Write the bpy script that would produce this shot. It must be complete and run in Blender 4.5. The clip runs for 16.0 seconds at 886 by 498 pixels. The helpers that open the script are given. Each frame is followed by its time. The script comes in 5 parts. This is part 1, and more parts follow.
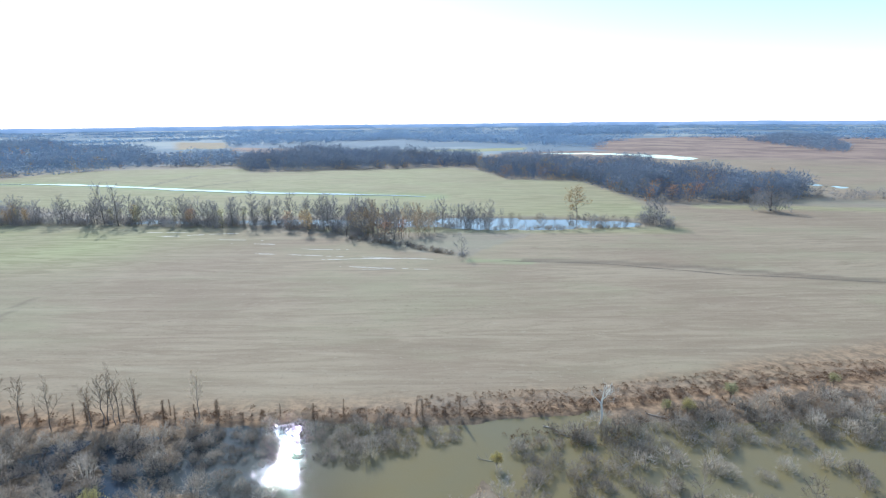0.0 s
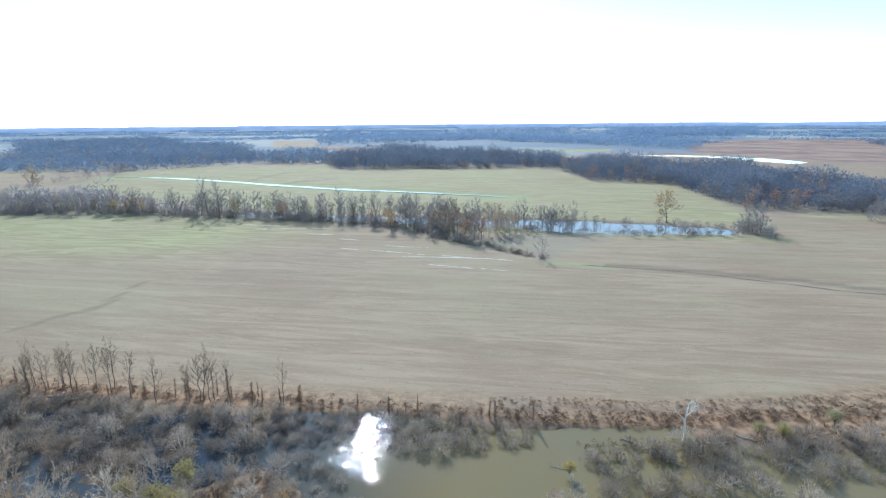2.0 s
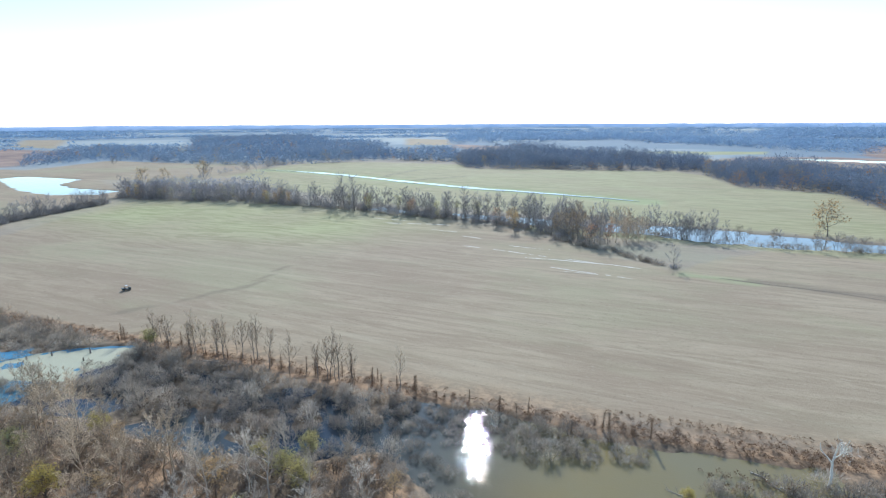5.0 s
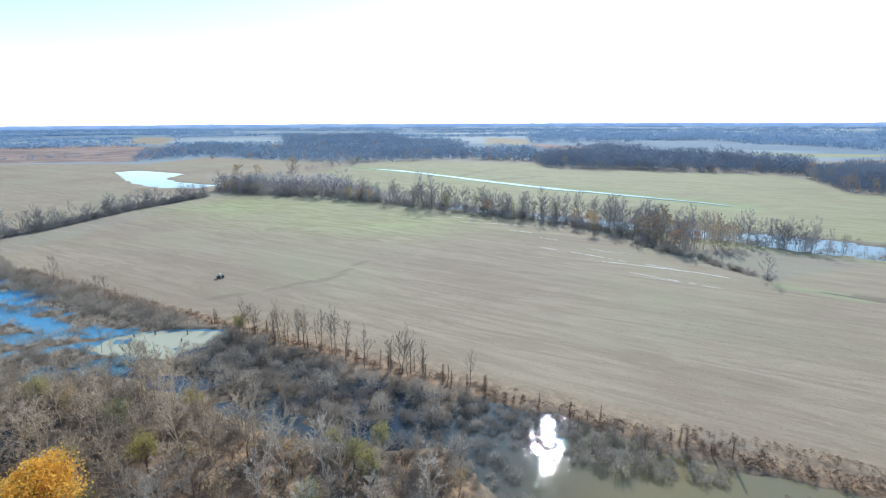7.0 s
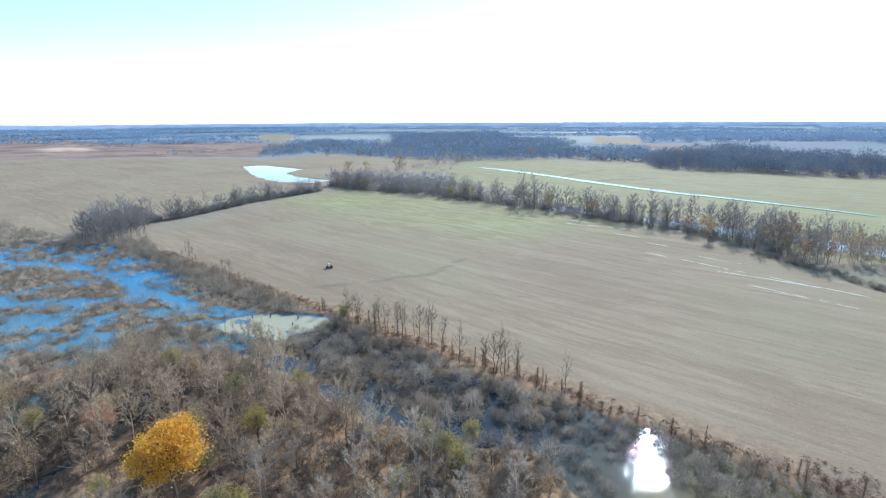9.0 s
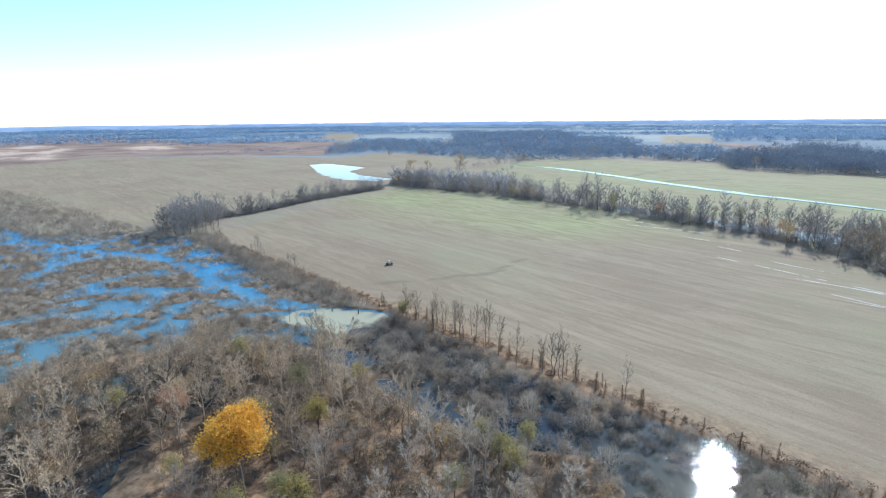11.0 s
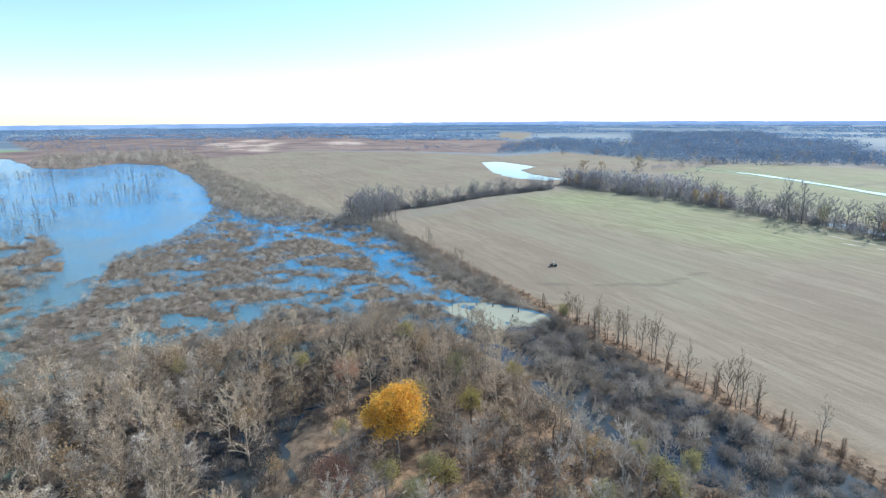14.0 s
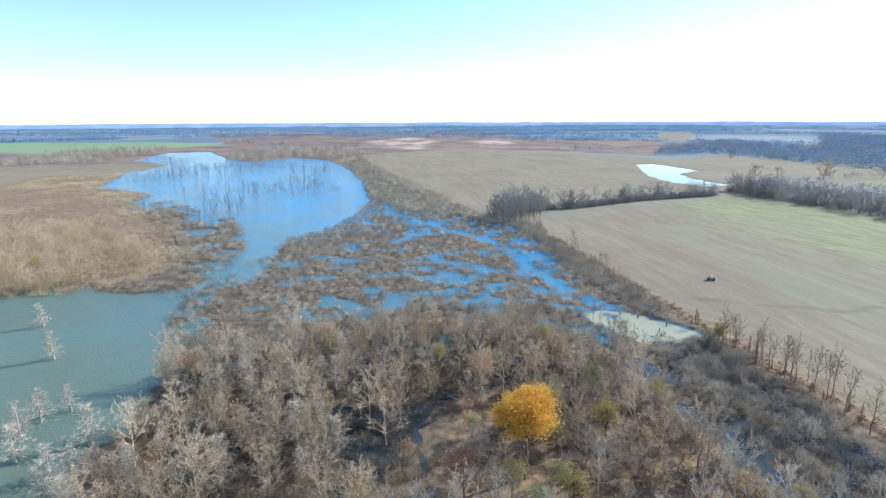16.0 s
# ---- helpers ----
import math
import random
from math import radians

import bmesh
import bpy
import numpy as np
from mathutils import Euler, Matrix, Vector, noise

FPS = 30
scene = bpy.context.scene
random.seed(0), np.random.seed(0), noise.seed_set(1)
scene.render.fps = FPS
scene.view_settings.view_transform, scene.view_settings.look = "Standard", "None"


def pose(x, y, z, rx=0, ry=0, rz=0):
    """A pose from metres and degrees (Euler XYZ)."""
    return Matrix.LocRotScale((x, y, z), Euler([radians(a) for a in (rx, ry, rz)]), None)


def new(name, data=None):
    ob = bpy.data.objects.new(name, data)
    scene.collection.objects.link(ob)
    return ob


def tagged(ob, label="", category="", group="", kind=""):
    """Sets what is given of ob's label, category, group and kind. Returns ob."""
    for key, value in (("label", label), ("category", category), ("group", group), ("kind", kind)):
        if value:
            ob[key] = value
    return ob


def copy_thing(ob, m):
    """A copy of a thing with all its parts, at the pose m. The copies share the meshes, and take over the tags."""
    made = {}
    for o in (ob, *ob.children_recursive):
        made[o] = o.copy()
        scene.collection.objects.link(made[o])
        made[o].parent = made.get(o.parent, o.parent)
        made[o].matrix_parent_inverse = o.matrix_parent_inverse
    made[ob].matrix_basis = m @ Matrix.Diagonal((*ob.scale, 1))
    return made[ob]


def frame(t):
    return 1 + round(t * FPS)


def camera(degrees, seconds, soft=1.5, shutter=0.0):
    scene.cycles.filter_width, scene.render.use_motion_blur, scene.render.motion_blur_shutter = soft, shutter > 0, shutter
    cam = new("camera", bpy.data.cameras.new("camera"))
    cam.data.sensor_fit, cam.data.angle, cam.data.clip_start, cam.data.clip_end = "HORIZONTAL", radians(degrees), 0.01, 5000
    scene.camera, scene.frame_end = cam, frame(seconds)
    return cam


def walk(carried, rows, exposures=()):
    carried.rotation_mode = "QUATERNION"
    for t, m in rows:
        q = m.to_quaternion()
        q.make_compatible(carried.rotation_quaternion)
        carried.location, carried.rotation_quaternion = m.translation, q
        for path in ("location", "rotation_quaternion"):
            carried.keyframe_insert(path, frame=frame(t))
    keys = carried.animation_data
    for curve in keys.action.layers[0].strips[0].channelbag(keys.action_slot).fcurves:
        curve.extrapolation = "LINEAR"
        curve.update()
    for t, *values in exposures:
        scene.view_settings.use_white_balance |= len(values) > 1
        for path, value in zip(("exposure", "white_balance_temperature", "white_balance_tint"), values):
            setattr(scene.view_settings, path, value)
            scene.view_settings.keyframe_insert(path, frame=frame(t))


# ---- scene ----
cam = camera(79.1, 16.0, soft=1.2)
PATH = [
    (0, pose(0.00, -0.00, 60.00, 76.47, 0.57, -0.00)),
    (0.5, pose(0.01, -0.01, 60.01, 76.49, 0.56, 2.13)),
    (1, pose(0.06, -0.04, 60.03, 76.50, 0.52, 4.32)),
    (1.5, pose(0.12, -0.08, 60.07, 76.53, 0.50, 6.52)),
    (2, pose(0.21, -0.13, 60.12, 76.54, 0.44, 8.79)),
    (2.5, pose(0.31, -0.20, 60.19, 76.52, 0.42, 10.88)),
    (3, pose(0.43, -0.27, 60.26, 76.52, 0.39, 12.81)),
    (3.5, pose(0.56, -0.35, 60.34, 76.52, 0.37, 15.10)),
    (4, pose(0.70, -0.44, 60.42, 76.54, 0.33, 17.64)),
    (6.5, pose(1.44, -0.90, 60.86, 76.44, 0.29, 28.40)),
    (7, pose(1.57, -0.98, 60.94, 76.45, 0.26, 30.60)),
    (7.5, pose(1.69, -1.05, 61.01, 76.47, 0.18, 33.51)),
    (8, pose(1.79, -1.12, 61.08, 76.44, 0.21, 36.92)),
    (8.5, pose(1.88, -1.17, 61.13, 76.40, 0.22, 39.61)),
    (9, pose(1.94, -1.21, 61.17, 76.36, 0.28, 41.56)),
    (11.5, pose(2.00, -1.25, 61.20, 76.30, 0.50, 50.03)),
    (12, pose(2.00, -1.25, 61.20, 76.30, 0.41, 52.47)),
    (12.5, pose(2.00, -1.25, 61.20, 76.29, 0.39, 55.26)),
    (13, pose(2.00, -1.25, 61.20, 76.29, 0.37, 58.65)),
    (13.5, pose(2.00, -1.25, 61.20, 76.33, 0.37, 62.28)),
    (14, pose(2.00, -1.25, 61.20, 76.32, 0.35, 66.00)),
    (14.5, pose(2.00, -1.25, 61.20, 76.36, 0.29, 69.86)),
    (15, pose(2.00, -1.25, 61.20, 76.39, 0.25, 73.96)),
    (15.5, pose(2.00, -1.25, 61.20, 76.36, 0.22, 77.75)),
    (16, pose(2.00, -1.25, 61.20, 76.34, 0.23, 81.53)),
]
walk(cam, PATH, exposures=[(0, 0.6, 5520, 6), (9, 0.58, 5520, 6), (12.5, 0.54, 5520, 6), (14.5, 0.6, 5520, 6), (16, 0.64, 5520, 6)])

# ---------------------------------------------------------------- light
SUN_AZ, SUN_EL = 18.5, 32.2           # degrees to the left of +Y, and above the horizon
world = bpy.data.worlds.new("world")
scene.world = world
world.use_nodes = True
wn = world.node_tree
sky = wn.nodes.new("ShaderNodeTexSky")
sky.sky_type, sky.sun_disc = "NISHITA", False
sky.sun_elevation, sky.sun_rotation = radians(SUN_EL), radians(-SUN_AZ)
sky.altitude, sky.air_density, sky.dust_density, sky.ozone_density = 60, 1.0, 0.22, 1.0
wn.links.new(sky.outputs[0], wn.nodes["Background"].inputs[0])
wn.nodes["Background"].inputs[1].default_value = 0.14

sun = new("sun", bpy.data.lights.new("sun", "SUN"))
sun.data.energy, sun.data.angle, sun.data.color = 4.0, radians(0.55), (1.0, 0.95, 0.87)
to_sun = Vector((-math.sin(radians(SUN_AZ)) * math.cos(radians(SUN_EL)), math.cos(radians(SUN_AZ)) * math.cos(radians(SUN_EL)), math.sin(radians(SUN_EL))))
sun.rotation_euler = (-to_sun).to_track_quat("-Z", "Y").to_euler()


# ---------------------------------------------------------------- materials
def nodes_of(name):
    mat = bpy.data.materials.new(name)
    mat.use_nodes = True
    nt = mat.node_tree
    return mat, nt, nt.nodes["Principled BSDF"]


def add(nt, kind, **sets):
    n = nt.nodes.new(kind)
    for key, value in sets.items():
        n.inputs[key].default_value = value
    return n


def mix(nt, fac, a, b, how="MIX"):
    n = nt.nodes.new("ShaderNodeMix")
    n.data_type, n.blend_type = "RGBA", how
    for slot, v in ((0, fac), (6, a), (7, b)):
        if isinstance(v, (int, float)):
            n.inputs[slot].default_value = v
        elif isinstance(v, tuple):
            n.inputs[slot].default_value = (*v, 1)
        else:
            nt.links.new(v, n.inputs[slot])
    return n.outputs[2]


def ranged(nt, value, a, b, c=0.0, d=1.0):
    n = nt.nodes.new("ShaderNodeMapRange")
    n.interpolation_type = "SMOOTHSTEP"
    nt.links.new(value, n.inputs[0])
    for i, v in enumerate((a, b, c, d)):
        n.inputs[1 + i].default_value = v
    return n.outputs[0]


def coords(nt, scale=(1, 1, 1), rot=0.0):
    t = nt.nodes.new("ShaderNodeTexCoord")
    m = nt.nodes.new("ShaderNodeMapping")
    m.inputs["Scale"].default_value, m.inputs["Rotation"].default_value = scale, (0, 0, rot)
    nt.links.new(t.outputs["Object"], m.inputs[0])
    return m.outputs[0]


def noisy(nt, scale, detail=4.0, rough=0.55, vec=None, dist=0.0):
    n = add(nt, "ShaderNodeTexNoise", Scale=scale, Detail=detail, Roughness=rough, Distortion=dist)
    nt.links.new(vec if vec is not None else coords(nt), n.inputs["Vector"])
    return n.outputs["Fac"]


def attribute(nt, name):
    n = nt.nodes.new("ShaderNodeAttribute")
    n.attribute_name = name
    return n.outputs["Fac"]


def ground_material():
    mat, nt, bsdf = nodes_of("ground")
    streak = noisy(nt, 1.0, 6, 0.62, coords(nt, (0.022, 0.12, 1.0), 0.02), 2.4)
    rows = noisy(nt, 1.0, 5, 0.7, coords(nt, (0.05, 0.7, 1.0), 0.02), 1.4)
    patch = noisy(nt, 0.014, 6, 0.62)
    grain = noisy(nt, 0.9, 6, 0.7)
    crop = mix(nt, ranged(nt, streak, 0.34, 0.66), (0.285, 0.218, 0.142), (0.365, 0.287, 0.19))
    crop = mix(nt, ranged(nt, rows, 0.42, 0.72, 0, 0.28), crop, (0.40, 0.325, 0.22))
    crop = mix(nt, ranged(nt, patch, 0.42, 0.68, 0, 0.6), crop, (0.262, 0.19, 0.128))
    crop = mix(nt, ranged(nt, noisy(nt, 0.009, 4, 0.6, coords(nt, (1, 1.7, 1), 0.4)), 0.47, 0.66, 0, 0.6), crop, (0.315, 0.285, 0.168))
    bands = noisy(nt, 1.0, 4, 0.6, coords(nt, (0.004, 0.07, 1.0), 0.03), 1.2)
    crop = mix(nt, ranged(nt, bands, 0.48, 0.64, 0, 0.36), crop, (0.25, 0.188, 0.124))
    crop = mix(nt, ranged(nt, bands, 0.42, 0.28, 0, 0.4), crop, (0.41, 0.342, 0.232))
    wheel = noisy(nt, 1.0, 3, 0.5, coords(nt, (0.0025, 0.24, 1.0), 0.035), 0.5)
    crop = mix(nt, ranged(nt, wheel, 0.60, 0.70, 0, 0.22), crop, (0.205, 0.155, 0.105))
    clods = noisy(nt, 0.6, 6, 0.75, coords(nt, (0.55, 1.2, 1.0), 0.02), 0.6)
    cloddy = ranged(nt, noisy(nt, 0.022, 4, 0.6, coords(nt, (1, 1.5, 1), 0.9)), 0.42, 0.60)
    crop = mix(nt, ranged(nt, clods, 0.56, 0.70, 0, 0.5), crop, mix(nt, cloddy, crop, (0.12, 0.09, 0.06)))
    crop = mix(nt, ranged(nt, clods, 0.44, 0.30, 0, 0.4), crop, (0.44, 0.372, 0.265))
    crop = mix(nt, ranged(nt, grain, 0.55, 0.72, 0, 0.45), crop, (0.18, 0.138, 0.09))
    crop = mix(nt, ranged(nt, noisy(nt, 0.03, 5, 0.65, coords(nt, (0.6, 1.6, 1))), 0.5, 0.75, 0, 0.3), crop, (0.26, 0.235, 0.14))
    crop = mix(nt, 1.0, crop, (0.94, 0.94, 0.93), "MULTIPLY")
    grass = mix(nt, ranged(nt, streak, 0.38, 0.62), (0.255, 0.25, 0.11), (0.35, 0.335, 0.17))
    lush = mix(nt, ranged(nt, grain, 0.3, 0.7), (0.23, 0.33, 0.12), (0.32, 0.40, 0.19))
    reed = mix(nt, ranged(nt, noisy(nt, 0.011, 6, 0.65), 0.35, 0.62), (0.185, 0.128, 0.105), (0.315, 0.222, 0.165))
    litter = mix(nt, ranged(nt, noisy(nt, 0.35, 6, 0.7), 0.35, 0.65), (0.125, 0.082, 0.05), (0.41, 0.265, 0.15))
    peat = mix(nt, ranged(nt, noisy(nt, 0.5, 5, 0.65), 0.35, 0.65), (0.09, 0.068, 0.046), (0.23, 0.17, 0.11))
    # far plain goes blue-grey: distance haze mixed into the ground colour
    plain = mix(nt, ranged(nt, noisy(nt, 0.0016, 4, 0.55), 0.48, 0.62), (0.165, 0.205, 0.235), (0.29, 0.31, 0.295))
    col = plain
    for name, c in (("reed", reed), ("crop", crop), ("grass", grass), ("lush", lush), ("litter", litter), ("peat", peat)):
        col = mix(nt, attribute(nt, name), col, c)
    col = mix(nt, attribute(nt, "straw"), col, mix(nt, ranged(nt, noisy(nt, 0.012, 5, 0.65, coords(nt, (0.5, 1, 1))), 0.42, 0.6), (0.28, 0.19, 0.145), (0.56, 0.42, 0.31)))
    col = mix(nt, attribute(nt, "trail"), col, mix(nt, ranged(nt, grain, 0.3, 0.7), (0.13, 0.10, 0.07), (0.20, 0.16, 0.11)))
    nt.links.new(col, bsdf.inputs["Base Color"])
    bsdf.inputs["Roughness"].default_value = 0.95
    bsdf.inputs["Specular IOR Level"].default_value = 0.15
    bump = add(nt, "ShaderNodeBump", Strength=0.5, Distance=0.25)
    nt.links.new(grain, bump.inputs["Height"])
    nt.links.new(bump.outputs[0], bsdf.inputs["Normal"])
    return mat


def water_material(name, deep, rough, wave, height, other=None, across=(1, 0), ends=(0, 1), gusts=0.0, stretch=(1, 1, 1)):
    """Murky water with base colour `deep`; `other` is the murk that it takes on along the plan direction `across`,
    between `ends`. gusts: ruffled patches.
    """
    mat, nt, bsdf = nodes_of(name)
    if other:
        xyz = nt.nodes.new("ShaderNodeSeparateXYZ")
        nt.links.new(coords(nt), xyz.inputs[0])
        terms = []
        for axis, k in zip((0, 1), across):
            m = nt.nodes.new("ShaderNodeMath")
            m.operation = "MULTIPLY"
            nt.links.new(xyz.outputs[axis], m.inputs[0])
            m.inputs[1].default_value = k
            terms.append(m.outputs[0])
        s = nt.nodes.new("ShaderNodeMath")
        nt.links.new(terms[0], s.inputs[0])
        nt.links.new(terms[1], s.inputs[1])
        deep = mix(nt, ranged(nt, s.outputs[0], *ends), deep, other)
    murk = mix(nt, ranged(nt, noisy(nt, 0.03, 4), 0.35, 0.65, 0, 0.35), deep, (0.16, 0.155, 0.10))
    nt.links.new(murk, bsdf.inputs["Base Color"])
    bsdf.inputs["Roughness"].default_value, bsdf.inputs["IOR"].default_value = rough, 1.33
    bump = add(nt, "ShaderNodeBump", Strength=1.0, Distance=height)
    nt.links.new(noisy(nt, wave, 3, 0.6, coords(nt, stretch)), bump.inputs["Height"])
    if gusts:
        fine = add(nt, "ShaderNodeBump", Distance=gusts)
        nt.links.new(noisy(nt, 2.4, 2, 0.5), fine.inputs["Height"])
        nt.links.new(ranged(nt, noisy(nt, 0.45, 3, 0.6), 0.42, 0.54), fine.inputs["Strength"])
        nt.links.new(bump.outputs[0], fine.inputs["Normal"])
        bump = fine
    nt.links.new(bump.outputs[0], bsdf.inputs["Normal"])
    return mat


def plant_material(name, a, b, by="object", through_leaf=0.0, grain=3.0):
    """Bark, twigs or leaves, whose tone goes from a to b from plant to plant."""
    mat, nt, bsdf = nodes_of(name)
    if by == "object":
        fac = nt.nodes.new("ShaderNodeObjectInfo").outputs["Random"]
    else:
        fac = attribute(nt, "tone")
    col = mix(nt, fac, a, b)
    col = mix(nt, ranged(nt, noisy(nt, grain, 4, 0.6), 0.35, 0.7, 0, 0.5), col, tuple(c * 0.55 for c in a))
    nt.links.new(col, bsdf.inputs["Base Color"])
    bsdf.inputs["Roughness"].default_value = 0.85
    bsdf.inputs["Specular IOR Level"].default_value = 0.2
    if through_leaf:
        tr = nt.nodes.new("ShaderNodeBsdfTranslucent")
        nt.links.new(col, tr.inputs[0])
        m = nt.nodes.new("ShaderNodeMixShader")
        m.inputs[0].default_value = through_leaf
        nt.links.new(bsdf.outputs[0], m.inputs[1])
        nt.links.new(tr.outputs[0], m.inputs[2])
        nt.links.new(m.outputs[0], nt.nodes["Material Output"].inputs[0])
    return mat


def plain_material(name, col, rough=0.6, metal=0.0, var=0.25):
    mat, nt, bsdf = nodes_of(name)
    c = mix(nt, ranged(nt, noisy(nt, 6.0, 5, 0.6), 0.35, 0.7), col, tuple(v * (1 - var) for v in col))
    nt.links.new(c, bsdf.inputs["Base Color"])
    bsdf.inputs["Roughness"].default_value, bsdf.inputs["Metallic"].default_value = rough, metal
    return mat


GROUND = ground_material()
# dark creek murk, deepened further for the tree shade over the slough
SWAMP = water_material("swamp_water", (0.012, 0.022, 0.036), 0.012, 0.8, 0.0065, (0.195, 0.152, 0.062), (1, 0), (-44, -6), 0.021, (1.4, 0.7, 1))
# the lake's base colour holds the blue of the reflected sky
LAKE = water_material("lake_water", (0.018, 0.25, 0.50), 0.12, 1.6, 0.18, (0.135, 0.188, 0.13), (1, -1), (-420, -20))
FLOOD = water_material("flood_water", (0.12, 0.12, 0.10), 0.04, 1.0, 0.004)
SOIL = plain_material("dark_soil", (0.185, 0.145, 0.10), 0.95, 0, 0.4)
PALE_STREAK = plain_material("pale_streak", (0.76, 0.70, 0.60), 0.9, 0, 0.25)
ALGAE = plain_material("algae", (0.40, 0.38, 0.25), 0.7, 0, 0.3)
BARK = plant_material("bark", (0.14, 0.115, 0.095), (0.28, 0.235, 0.195))
TWIG = plant_material("twig", (0.36, 0.265, 0.17), (0.82, 0.645, 0.44))
GREY_TWIG = plant_material("grey_twig", (0.235, 0.22, 0.215), (0.47, 0.43, 0.40), "object", 0.3)
GREY_MIX = plant_material("mixed_grey_twig", (0.225, 0.21, 0.21), (0.47, 0.43, 0.40), "tone", 0.3)
TWIG_MIX = plant_material("mixed_twig", (0.32, 0.235, 0.15), (0.84, 0.66, 0.45), "tone")
BRUSH_MIX = plant_material("mixed_brush", (0.21, 0.18, 0.145), (0.66, 0.56, 0.44), "tone", 0.3)
# brown undergrowth, darkened to paint shade into the gaps between trees
UNDER_MIX = plant_material("mixed_shaded_undergrowth", (0.11, 0.085, 0.065), (0.33, 0.265, 0.20), "tone")
UNDER_TWIG = plant_material("shaded_undergrowth_twig", (0.11, 0.085, 0.065), (0.30, 0.235, 0.17))
ASH_TWIG = plant_material("ash_twig", (0.30, 0.24, 0.18), (0.66, 0.545, 0.41))
TAN_TWIG = plant_material("tan_twig", (0.38, 0.29, 0.20), (0.55, 0.44, 0.32))
PALE_BARK = plant_material("pale_bark", (0.48, 0.41, 0.32), (0.66, 0.58, 0.48))
BLEACHED = plain_material("bleached_wood", (0.86, 0.79, 0.67), 0.8, 0, 0.2)
PALE_TWIG = plant_material("pale_twig", (0.56, 0.47, 0.36), (0.82, 0.70, 0.55))
BRUSH = plant_material("brush", (0.20, 0.17, 0.14), (0.56, 0.47, 0.37), "object", 0.3)
WEED = plant_material("weed", (0.22, 0.135, 0.08), (0.42, 0.29, 0.18))
WEED_MIX = plant_material("mixed_weed", (0.18, 0.10, 0.055), (0.46, 0.31, 0.19), "tone")
ORANGE = plant_material("orange_leaf", (0.84, 0.43, 0.045), (0.95, 0.64, 0.14), "tone", 0.4)
RUST = plant_material("rust_leaf", (0.60, 0.31, 0.19), (0.64, 0.38, 0.24), "object", 0.4)
YELLOW = plant_material("yellow_leaf", (0.58, 0.46, 0.14), (0.45, 0.44, 0.25), "object", 0.45)
PALE_LEAF = plant_material("pale_leaf", (0.56, 0.50, 0.26), (0.50, 0.47, 0.30), "object", 0.4)
TAN_LEAF = plant_material("tan_leaf", (0.50, 0.33, 0.16), (0.58, 0.44, 0.25), "object", 0.4)
MARSH_BRUSH = plant_material("marsh_brush", (0.26, 0.215, 0.165), (0.80, 0.68, 0.53), "tone", 0.3)
BROWN_BRUSH = plant_material("brown_brush", (0.50, 0.37, 0.24), (0.82, 0.65, 0.43), "tone", 0.5)
# far woods: base colours shifted towards blue to paint in distance haze
FAR_HAZE_TWIG = plant_material("far_haze_twig", (0.18, 0.255, 0.36), (0.32, 0.375, 0.44), "tone", 0.22, 0.4)
EDGE_HAZE_TWIG = plant_material("field_wood_haze_twig", (0.15, 0.195, 0.27), (0.30, 0.325, 0.365), "tone", 0.22, 0.4)
MID_HAZE_TWIG = plant_material("field_corner_haze_twig", (0.22, 0.24, 0.29), (0.44, 0.42, 0.43), "tone", 0.2, 0.4)
HAZE_TWIG = plant_material("distant_haze_twig", (0.26, 0.37, 0.51), (0.35, 0.45, 0.57), "tone", 0.3, 0.2)
LAKE_SNAG = plant_material("lake_snag", (0.19, 0.17, 0.15), (0.48, 0.43, 0.39), "tone", 0.3)


# ---------------------------------------------------------------- plan helpers
def lattice(ix, iy, seed):
    n = (ix.astype(np.int64) * 374761393 + iy.astype(np.int64) * 668265263 + seed * 974634777) & 0x7FFFFFFF
    n = ((n ^ (n >> 13)) * 1274126177) & 0x7FFFFFFF
    return ((n ^ (n >> 16)) & 0xFFFF) / 65535.0


def value_noise(x, y, size, seed=0, octaves=3):
    """Smooth noise about 0..1 over the plan, its lumps about `size` metres wide."""
    out, amp, total = np.zeros_like(x), 1.0, 0.0
    for o in range(octaves):
        u, v = x / size * 2 ** o, y / size * 2 ** o
        iu, iv = np.floor(u), np.floor(v)
        fu, fv = u - iu, v - iv
        fu, fv = fu * fu * (3 - 2 * fu), fv * fv * (3 - 2 * fv)
        a, b = lattice(iu, iv, seed + o), lattice(iu + 1, iv, seed + o)
        c, d = lattice(iu, iv + 1, seed + o), lattice(iu + 1, iv + 1, seed + o)
        out += amp * ((a * (1 - fu) + b * fu) * (1 - fv) + (c * (1 - fu) + d * fu) * fv)
        total += amp
        amp *= 0.5
    return out / total


def signed(x, y, poly):
    """Distance to a plan polygon's edge, negative inside."""
    best, inside = np.full(x.shape, 1e18), np.zeros(x.shape, bool)
    for (ax, ay), (bx, by) in zip(poly, poly[1:] + poly[:1]):
        dx, dy = bx - ax, by - ay
        t = np.clip(((x - ax) * dx + (y - ay) * dy) / (dx * dx + dy * dy + 1e-9), 0, 1)
        best = np.minimum(best, (x - ax - t * dx) ** 2 + (y - ay - t * dy) ** 2)
        if dy:
            inside ^= ((ay > y) != (by > y)) & (x < ax + dx * (y - ay) / dy)
    return np.where(inside, -1, 1) * np.sqrt(best)


def along(x, y, line):
    """Distance to an open line in the plan."""
    best = np.full(x.shape, 1e18)
    for (ax, ay), (bx, by) in zip(line, line[1:]):
        dx, dy = bx - ax, by - ay
        t = np.clip(((x - ax) * dx + (y - ay) * dy) / (dx * dx + dy * dy + 1e-9), 0, 1)
        best = np.minimum(best, (x - ax - t * dx) ** 2 + (y - ay - t * dy) ** 2)
    return np.sqrt(best)


